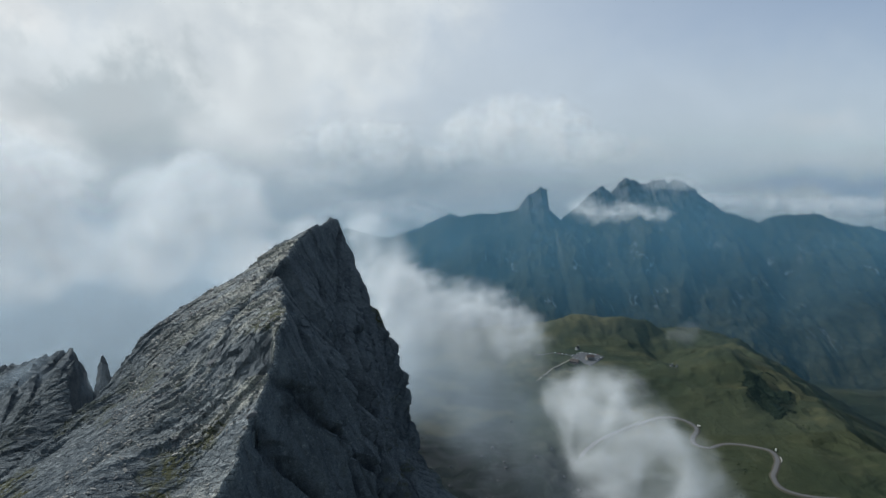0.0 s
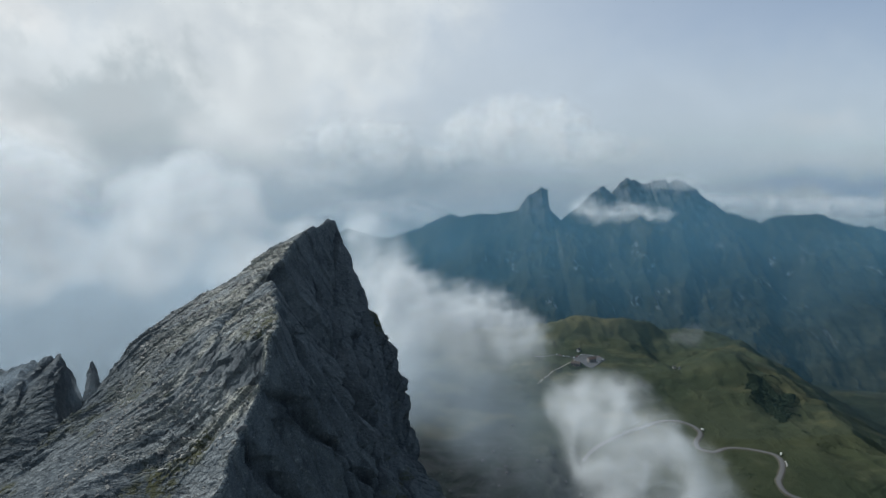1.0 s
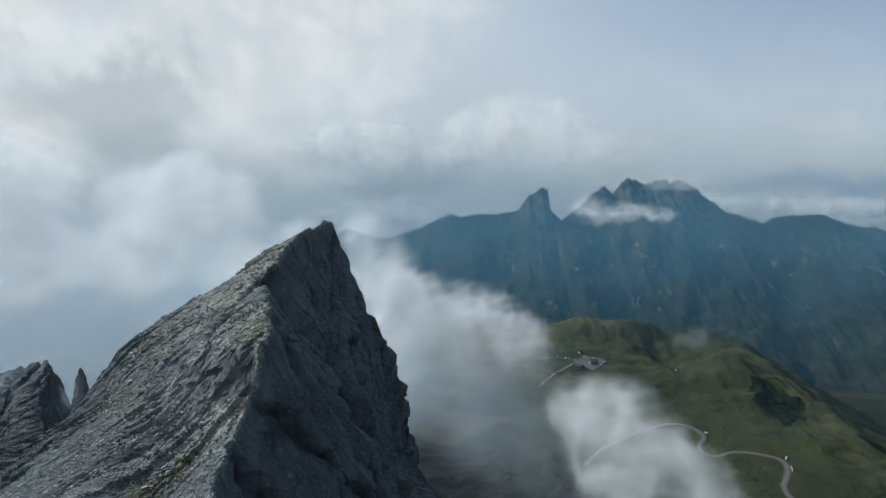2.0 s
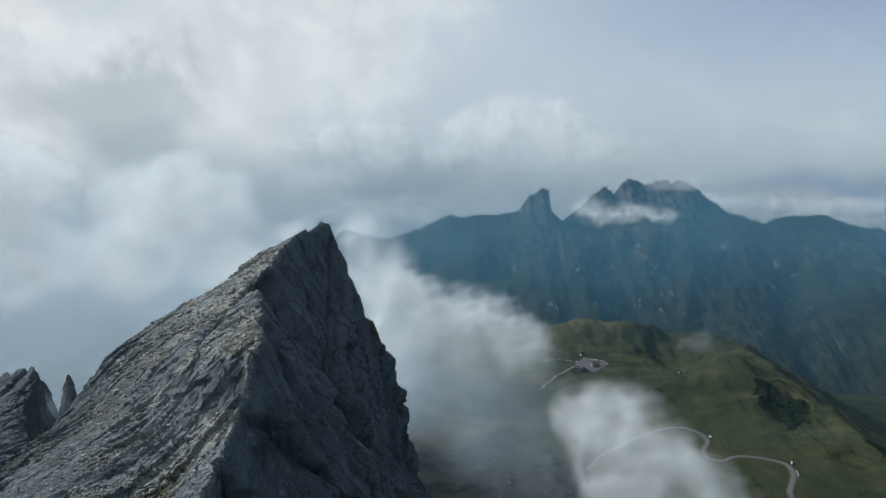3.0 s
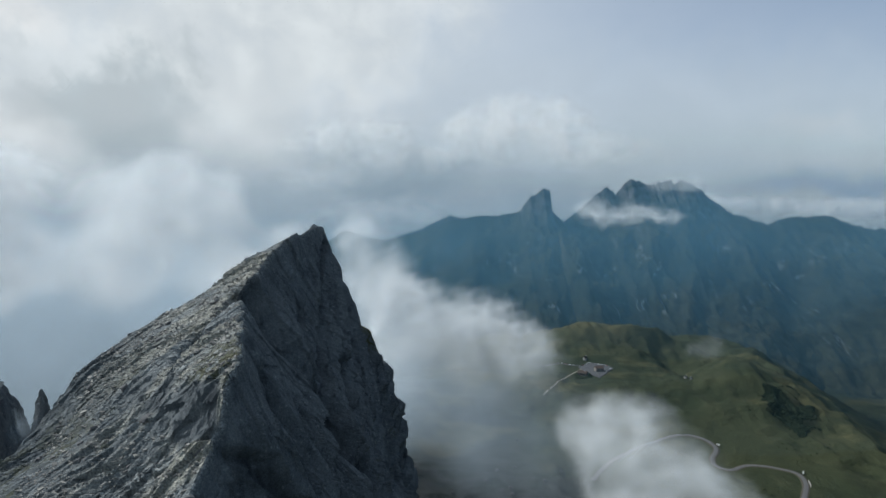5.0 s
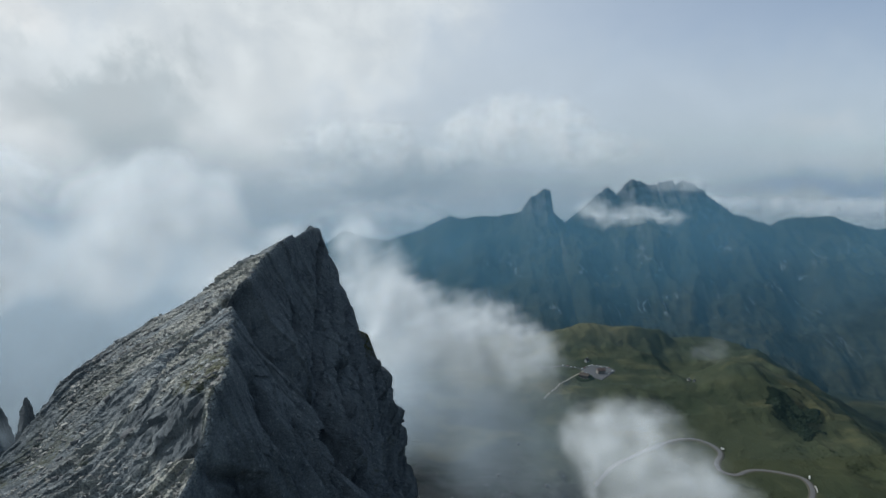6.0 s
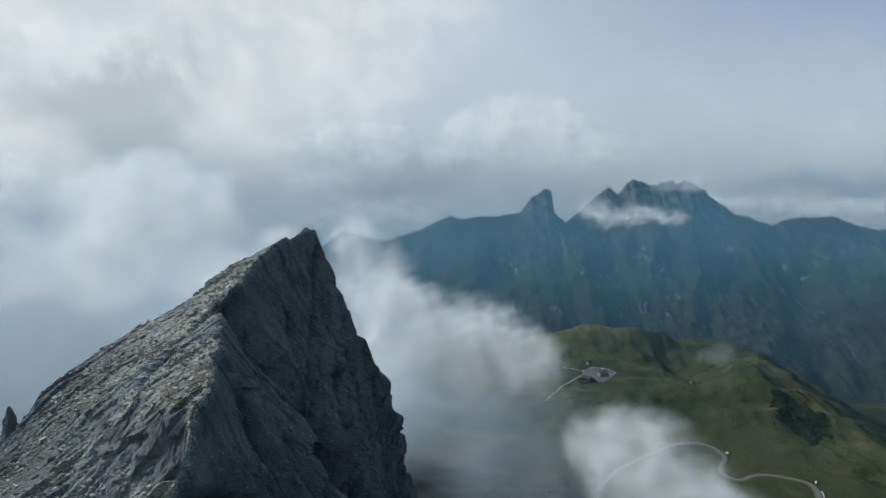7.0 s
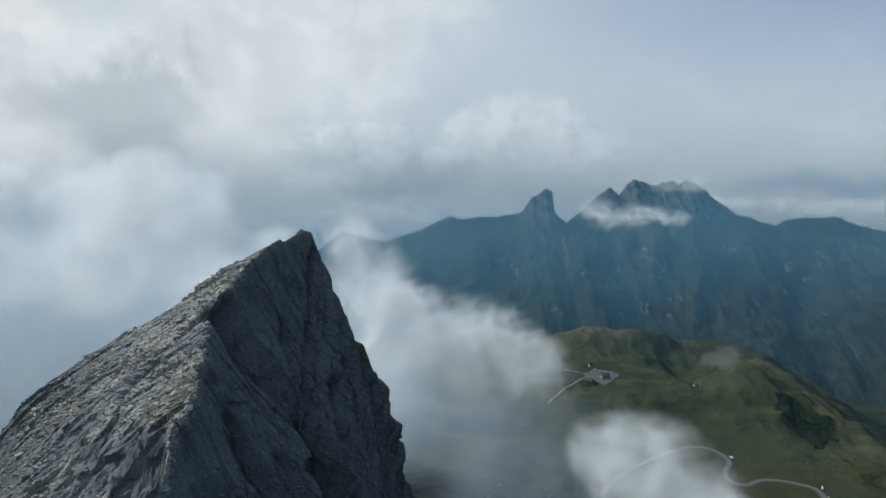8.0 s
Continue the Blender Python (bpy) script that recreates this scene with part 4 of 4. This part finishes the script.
def box(bm, x0, y0, z0, x1, y1, z1, bevel=0.0):
    made = bmesh.ops.create_cube(bm, size=1.0)["verts"]
    for v in made:
        v.co = ((x0 + x1) / 2 + v.co.x * (x1 - x0), (y0 + y1) / 2 + v.co.y * (y1 - y0), (z0 + z1) / 2 + v.co.z * (z1 - z0))
    if bevel:
        edges = list({e for v in made for e in v.link_edges})
        bmesh.ops.bevel(bm, geom=edges, offset=bevel, segments=2, affect="EDGES")


def prism(bm, profile, x0, x1):
    """A solid with a (y, z) outline, from x0 to x1."""
    a = [bm.verts.new((x0, y, z)) for y, z in profile]
    b = [bm.verts.new((x1, y, z)) for y, z in profile]
    bm.faces.new(a)
    bm.faces.new(b[::-1])
    for i in range(len(profile)):
        j = (i + 1) % len(profile)
        bm.faces.new((a[j], a[i], b[i], b[j]))
    bmesh.ops.recalc_face_normals(bm, faces=bm.faces)


GLASS = plain("dark_window_glass", (0.03, 0.035, 0.04), 0.12, 1.0, 0.1, 0.6)
TYRE = plain("black_tyre_rubber", (0.02, 0.02, 0.02), 0.85, 8.0, 0.2)
STEEL = plain("grey_steel", (0.45, 0.45, 0.46), 0.35, 5.0, 0.1, 0.5, 0.8)


def wheel(parent, x, y, r, wide):
    bm = bmesh.new()
    bmesh.ops.create_cone(bm, cap_ends=True, segments=14, radius1=r, radius2=r, depth=wide,
                          matrix=pose(x, y, r, 90, 0, 0) @ pose(0, 0, 0))
    tyre = part("wheel", bm, TYRE, parent)
    bm = bmesh.new()
    bmesh.ops.create_cone(bm, cap_ends=True, segments=10, radius1=r * 0.6, radius2=r * 0.5, depth=wide + 0.03, matrix=pose(x, y, r, 90, 0, 0))
    part("rim", bm, STEEL, tyre)


def build_car(paint, label):
    """A parked car, 4.3 m long along x."""
    car = tagged(new("car"), label, "car", "cars in the car park")
    bm = bmesh.new()
    prism(bm, [(-2.15, 0.35), (2.15, 0.35), (2.12, 0.8), (1.2, 0.95), (-1.9, 0.98), (-2.15, 0.8)], -0.88, 0.88)
    bmesh.ops.bevel(bm, geom=list(bm.edges), offset=0.06, segments=2, affect="EDGES")
    bmesh.ops.rotate(bm, verts=bm.verts, matrix=Matrix.Rotation(radians(-90), 3, "Z"))
    part("body", bm, paint, car)
    bm = bmesh.new()
    prism(bm, [(-1.7, 0.95), (1.15, 0.93), (0.45, 1.45), (-1.15, 1.47)], -0.74, 0.74)
    bmesh.ops.bevel(bm, geom=list(bm.edges), offset=0.05, segments=1, affect="EDGES")
    bmesh.ops.rotate(bm, verts=bm.verts, matrix=Matrix.Rotation(radians(-90), 3, "Z"))
    part("windows", bm, GLASS, car)
    bm = bmesh.new()
    box(bm, -1.1, -0.66, 1.45, 0.4, 0.66, 1.5, 0.02)
    part("roof", bm, paint, car)
    for x in (-1.35, 1.35):
        for y in (-0.8, 0.8):
            wheel(car, x, y, 0.33, 0.22)
    return car


PAINTS = [(WHITE_PAINT, "small white car parked on the asphalt"), (plain("silver_paint", (0.5, 0.51, 0.52), 0.3, 2.0, 0.05, 0.5, 0.3), "silver car parked on the asphalt"),
          (plain("black_paint", (0.03, 0.03, 0.035), 0.25, 2.0, 0.05, 0.5), "black car parked on the asphalt"), (plain("red_paint", (0.32, 0.03, 0.025), 0.3, 2.0, 0.05, 0.5), "red car parked on the asphalt")]
CARS = [build_car(*p) for p in PAINTS]
SPOTS = []
for k in range(13):
    SPOTS.append((309 + 2.35 * k * 0.9, 1492 + 2.2 * k, 45))
for k in range(12):
    SPOTS.append((337 + 2.9 * k, 1516.5 - 1.55 * k, -62))
for k in range(7):
    SPOTS.append((372 - 2.6 * k, 1474 - 3.6 * k, 35))
for k in range(6):
    SPOTS.append((262 + 8.5 * k, 1511 - 1.8 * k, -12))
rng = random.Random(7)
order = [0, 1, 2, 0, 3, 0, 1, 2, 1, 0]
for k, (x, y, turn) in enumerate(SPOTS):
    if rng.random() < 0.16:
        continue
    which = order[k % len(order)]
    inside = x > 303
    spot = pose(x, y, drop_on(x, y) + (1.2 if inside else 0.85), 0, 0, turn + rng.uniform(-4, 4))
    if CARS[which].location.length < 1:
        CARS[which].matrix_basis = spot
    else:
        copy_thing(CARS[which], spot)


def build_van(name, label, paint, long, high, place_at, turn):
    """A boxy van or coach standing by the road."""
    van = tagged(new(name), label, "van")
    bm = bmesh.new()
    box(bm, -long / 2, -1.1, 0.45, long / 2, 1.1, high, 0.16)
    part("body", bm, paint, van)
    bm = bmesh.new()
    box(bm, -long * 0.42, -1.12, high * 0.55, long * 0.36, 1.12, high * 0.82, 0.03)
    part("side_window", bm, GLASS, van)
    bm = bmesh.new()
    box(bm, long / 2 - 0.2, -0.95, high * 0.5, long / 2 + 0.02, 0.95, high * 0.85, 0.03)
    part("windscreen", bm, GLASS, van)
    bm = bmesh.new()
    box(bm, -long * 0.2, -0.6, high - 0.02, long * 0.1, 0.6, high + 0.22, 0.05)
    part("roof_box", bm, STEEL, van)
    for x in (-long * 0.32, long * 0.32):
        for y in (-0.95, 0.95):
            wheel(van, x, y, 0.42, 0.26)
    van.matrix_basis = pose(*place_at, 0, 0, turn)


build_van("camper_van", "white camper van parked at the outer bend of the road", WHITE_PAINT, 7.0, 3.0, (563, 1046, drop_on(563, 1046) + 0.7), 60)
build_van("delivery_van", "white van standing on the verge of the road bend", WHITE_PAINT, 5.2, 2.6, (474, 1149, drop_on(474, 1149) + 0.6), -50)


def build_house(name, label, wall_mat, roof_mat, long, deep, high, rise, place_at, turn, windows):
    house = tagged(new(name), label, "building")
    bm = bmesh.new()
    prism(bm, [(-deep / 2, -2), (deep / 2, -2), (deep / 2, high), (0, high + rise), (-deep / 2, high)], -long / 2, long / 2)
    part("wall", bm, wall_mat, house)
    for s in (-1, 1):
        bm = bmesh.new()
        over, t = 0.9, 0.35
        e = deep / 2 + over
        drop = rise * over / (deep / 2)
        prism(bm, [(0, high + rise + 0.02), (s * e, high - drop + 0.02), (s * e, high - drop + t), (0, high + rise + t)], -long / 2 - over, long / 2 + over)
        part("roof", bm, roof_mat, house)
    bm = bmesh.new()
    box(bm, long * 0.2, -0.5, high + rise * 0.3, long * 0.2 + 1.0, 0.5, high + rise + 1.3, 0.03)
    part("chimney", bm, STONE_WALL, house)
    for row in range(windows[1]):
        for k in range(windows[0]):
            x = -long / 2 + (k + 0.5) * long / windows[0]
            for s in (-1, 1):
                bm = bmesh.new()
                box(bm, x - 0.65, s * deep / 2 - 0.06, 1.0 + row * 2.9, x + 0.65, s * deep / 2 + 0.06, 2.5 + row * 2.9)
                w = part("window", bm, GLASS, house)
                bm = bmesh.new()
                box(bm, x - 0.8, s * (deep / 2 + 0.1) - 0.1, 0.85 + row * 2.9, x + 0.8, s * (deep / 2 + 0.1) + 0.1, 0.99 + row * 2.9)
                part("sill", bm, STONE_WALL, w)
    bm = bmesh.new()
    box(bm, -0.6, -deep / 2 - 0.08, 0, 0.6, -deep / 2 + 0.04, 2.1)
    part("door", bm, plain("dark_wood_door", (0.07, 0.04, 0.025), 0.7, 3.0, 0.3), house)
    house.matrix_basis = pose(*place_at, 0, 0, turn)
    return house


RED_ROOF = plain("rust_brown_roof", (0.10, 0.068, 0.055), 0.8, 0.8, 0.25)
DARK_WOOD = plain("weathered_dark_wood", (0.06, 0.045, 0.035), 0.85, 1.5, 0.3)
PLASTER = plain("cream_plaster", (0.22, 0.205, 0.185), 0.9, 0.6, 0.1)
build_house("inn", "cream inn with a rust-brown gable roof on the car park", PLASTER, RED_ROOF, 18, 11, 7, 4, (343, 1462, drop_on(343, 1462) + 1.1), 15, (5, 2))
build_house("mountain_hut", "dark timber lodge among shrubs beside the car park", DARK_WOOD, DARK_WOOD, 20, 12, 6, 4, (303, 1440, drop_on(303, 1440) + 0.5), -35, (5, 2))
build_house("chapel", "small dark stone chapel above the car park", STONE_WALL, DARK_WOOD, 9, 6, 4, 4, (330, 1541, drop_on(330, 1541) + 0.4), 40, (2, 1))
build_house("shed", "pale hay shed alone on the meadow", STONE_WALL, GRAVEL, 6, 4.5, 2.6, 1.6, (515, 1411, drop_on(515, 1411) + 0.2), 20, (1, 1))
build_house("shed", "pale hay shed alone on the meadow", STONE_WALL, GRAVEL, 6, 4.5, 2.6, 1.6, (524, 1404, drop_on(524, 1404) + 0.2), 65, (1, 1))


def build_kerb_wall():
    bm = bmesh.new()
    base = spline([(556.5, 1020), (553.5, 1010), (548.5, 1000)], 2.0)
    for (x0, y0), (x1, y1) in zip(base, base[1:]):
        turn = math.degrees(math.atan2(y1 - y0, x1 - x0))
        m = pose((x0 + x1) / 2, (y0 + y1) / 2, drop_on(x0, y0) + 0.8, 0, 0, turn)
        made = bmesh.ops.create_cube(bm, size=1.0, matrix=m @ Matrix.Diagonal((2.2, 1.2, 1.6, 1)))["verts"]
    me = bpy.data.meshes.new("retaining_wall")
    bm.to_mesh(me)
    bm.free()
    me.materials.append(STONE_WALL)
    tagged(new("retaining_wall", me), "low whitewashed wall beside the road bend", "wall")


build_kerb_wall()


# ---------------------------------------------------------------- shrubs and rocks
def clump_mesh(name, count, where, mat, seed, flat=0.75):
    """Many small uneven clumps in one mesh. where(rng, n) gives plan places and sizes of at most n of them."""
    rng = np.random.default_rng(seed)
    ball = bmesh.new()
    bmesh.ops.create_icosphere(ball, subdivisions=1, radius=1.0)
    ball.verts.ensure_lookup_table()
    unit = np.array([v.co for v in ball.verts])
    tris = np.array([[v.index for v in f.verts] for f in ball.faces])
    ball.free()
    verts, faces = [], []
    xs, ys, sizes = where(rng, count * 8)
    xs, ys, sizes = xs[:count], ys[:count], sizes[:count]
    for i, (x, y, z, size) in enumerate(zip(xs, ys, ground_height(xs, ys), sizes)):
        shape = unit * (1 + 0.45 * (rng.random((len(unit), 1)) - 0.5)) * (size, size * rng.uniform(0.7, 1.3), size * flat)
        verts.append(shape + (x, y, z + size * flat * 0.5))
        faces.append(tris + i * len(unit))
    return solid(name, np.concatenate(verts), np.concatenate(faces), mat)


PINE = plain("dwarf_pine_needles", (0.015, 0.024, 0.014), 0.9, 0.4, 0.5, 0.1)
SHRUB = plain("alpine_shrub", (0.03, 0.042, 0.017), 0.9, 0.5, 0.5, 0.1)


def in_wood(rng, n):
    x, y = rng.uniform(590, 740, n), rng.uniform(1180, 1350, n)
    r = np.hypot((x - 656 - 0.1 * (y - 1266)) / 36, (y - 1266) / 58) + 0.55 * fbm(x / 22, y / 22, 0, 4, 0.6, 34)
    ok = r + 0.4 * rng.random(n) < 1.15 + 0.16 * np.sin(x * 0.11) + 0.12 * np.sin(y * 0.09 + 1)
    return x[ok], y[ok], rng.uniform(0.8, 2.0, n)[ok]


tagged(clump_mesh("dwarf_pine_thicket", 4500, in_wood, PINE, 3), "dark green dwarf pine thicket on the slope", "thicket", kind="stuff")


def by_lodge(rng, n):
    a, r = rng.uniform(0, 6.28, n), rng.uniform(9, 20, n)
    return 303 + r * np.cos(a), 1438 + 0.8 * r * np.sin(a), rng.uniform(1.0, 2.6, n)


tagged(clump_mesh("shrubs", 160, by_lodge, SHRUB, 4), "dark shrubs around the timber lodge", "shrubs", kind="stuff")


def on_meadow(rng, n):
    x, y = rng.uniform(380, 740, n), rng.uniform(880, 1780, n)
    clear = np.min([np.hypot(x - a, y - b) for a, b in line], axis=0) > 8
    ok = clear & (grain(x / 60, y / 60, 0, 33) > 0.3)
    return x[ok], y[ok], (rng.uniform(0.5, 1.5, n) ** 2 * 0.9)[ok]


tagged(clump_mesh("meadow_shrubs", 900, on_meadow, SHRUB, 5, 0.55), "scattered low dark shrubs on the meadow", "shrubs", kind="stuff")


def at_foot(rng, n):
    return rng.normal(60, 90, n), rng.normal(960, 90, n), 0.4 + rng.random(n) ** 8 * 3.2


tagged(clump_mesh("boulder_field", 350, at_foot, GRAVEL, 6, 0.7), "pale boulders strewn at the foot of the cliff", "boulders", kind="stuff")


def on_peak(x, y):
    i, j = np.searchsorted(PEAK_Y, y), np.searchsorted(PEAK_X, x)
    return PEAK_P[i, j], PEAK_WALL[i, j]


BLOCK = plain("rock_block_stone", (0.14, 0.145, 0.15), 0.92, 0.8, 0.5, 0.15)


def build_blocks():
    """Loose angular blocks lying on the slab, parts of the peak."""
    rng = np.random.default_rng(12)
    shapes = []
    for k in range(8):
        bm = bmesh.new()
        bmesh.ops.create_cube(bm, size=2.0)
        bmesh.ops.subdivide_edges(bm, edges=bm.edges[:], cuts=1)
        for v in bm.verts:
            v.co = Vector([c * (0.62 if abs(v.co.x) + abs(v.co.y) + abs(v.co.z) > 2.5 else 0.9) for c in v.co]) + Vector(rng.uniform(-0.28, 0.28, 3))
        me = bpy.data.meshes.new("rock_block")
        bm.to_mesh(me)
        bm.free()
        me.materials.append(BLOCK)
        shapes.append(me)
    made = 0
    while made < 300:
        y = rng.uniform(215, 470)
        x = -80 - rng.random() ** 1.4 * 120
        at_xyz, wall = on_peak(x, y)
        if wall > 0.25:
            continue
        ob = new("rock_block", shapes[made % 8])
        ob.parent = PEAK
        size = 0.3 + rng.random() ** 4 * 1.1
        ob.matrix_basis = pose(at_xyz[0] + 100, at_xyz[1] - 480, at_xyz[2] + size * 0.2, rng.uniform(-15, 15), -25 + rng.uniform(-15, 15), 27 + rng.normal(0, 20)) @ Matrix.Diagonal((size * rng.uniform(1.2, 2.4), size, size * rng.uniform(0.4, 0.9), 1))
        made += 1


build_blocks()


def build_stones():
    """Scree and broken stone strewn over the slab, too small and many to count."""
    rng = np.random.default_rng(21)
    n = 13000
    y = rng.uniform(215, 500, n)
    d = -1.5 - rng.random(n) ** 1.3 * 95
    x = crest_line(y) + d
    loose = fbm((0.89 * x + 0.45 * y) / 60, (-0.45 * x + 0.89 * y) / 16, 0, 4, 0.55, 92) + 0.5 * fbm(x / 9, y / 9, 0, 2, 0.5, 25)
    i, j = np.searchsorted(PEAK_Y, y), np.searchsorted(PEAK_X, x)
    ok = (loose + 0.5 * rng.random(n) > 0.12) & (PEAK_WALL[i, j] < 0.3)
    at_xyz = PEAK_P[i, j][ok]
    n = len(at_xyz)
    unit = np.array([(a, b, c) for a in (-1, 1) for b in (-1, 1) for c in (-1, 1)], float)
    quads = np.array([(0, 1, 3, 2), (4, 6, 7, 5), (0, 4, 5, 1), (2, 3, 7, 6), (0, 2, 6, 4), (1, 5, 7, 3)])
    size = (0.18 + 0.75 * rng.random(n) ** 5)[:, None, None]
    body = unit * (1 - 0.5 * rng.random((n, 8, 3))) * size * rng.uniform(0.5, 1.5, (n, 1, 3)) * (1.4, 1.0, 0.7)
    turn = rng.uniform(0, 6.28, n)[:, None]
    c, k = np.cos(turn), np.sin(turn)
    body = np.stack((body[..., 0] * c - body[..., 1] * k, body[..., 0] * k + body[..., 1] * c, body[..., 2] + 0.3 * body[..., 0]), -1)
    verts = (body + at_xyz[:, None, :] - np.array((-100, 480, -0.1))).reshape(-1, 3)
    faces = (quads[None] + 8 * np.arange(n)[:, None, None]).reshape(-1, 4)
    ob = solid("scree", verts, faces, SCREE, smooth=False)
    ob.parent = PEAK
    tagged(ob, "pale angular scree strewn over the slab", kind="stuff")


def scree_material():
    m, n = material("scree_stone")
    grain_noise = n.noise(place(n), 1.2, 4, 0.6)
    tone = n.add("ShaderNodeNewGeometry").outputs["Random Per Island"]
    c = n.mix(tone, (0.13, 0.135, 0.135), (0.40, 0.40, 0.375))
    finish(n, n.mix(n.step(grain_noise, 0.3, 0.7, 0.0, 0.5), c, (0.2, 0.2, 0.19)), 0.93, grain_noise, 0.1, 0.15)
    return m


SCREE = scree_material()
build_stones()


def build_pinnacle(label, at_xyz, wide, high, seed):
    """A lone rock needle."""
    rings, around = 34, 34
    h = np.linspace(0, 1, rings)[:, None]
    a = np.linspace(0, 2 * np.pi, around)[None, :]
    r = wide * (1 - h) ** 0.75 + 0.6
    r = r * (1 + 0.5 * fbm(np.cos(a) * 2 + 5, np.sin(a) * 2 + 5, h * 5, 5, 0.65, seed)) + 0.9 * plates(a * 2.2 + 0 * h, h * 9 + 0 * a, seed + 1)
    r[:, -1] = r[:, 0]
    pts = np.stack((r * np.cos(a) * 0.9, r * np.sin(a), high * h + 0 * a), -1)
    flat = np.ones(pts.shape[:2])
    ob = sheet("rock_pinnacle", pts, LIMESTONE, fields={"steep": flat, "grass": 0 * flat, "scree": 0 * flat, "slab_shade": 0 * flat, "gully_shade": 0 * flat}, smooth=False)
    ob.location = at_xyz
    tagged(ob, label, "rock pinnacle")


build_pinnacle("lone dark rock needle standing behind the ridge", (-272, 503, 216), 10.0, 46, 131)
build_pinnacle("narrow grey rock fin behind the summit cliff", (-79, 656, 180), 17.0, 104, 141)
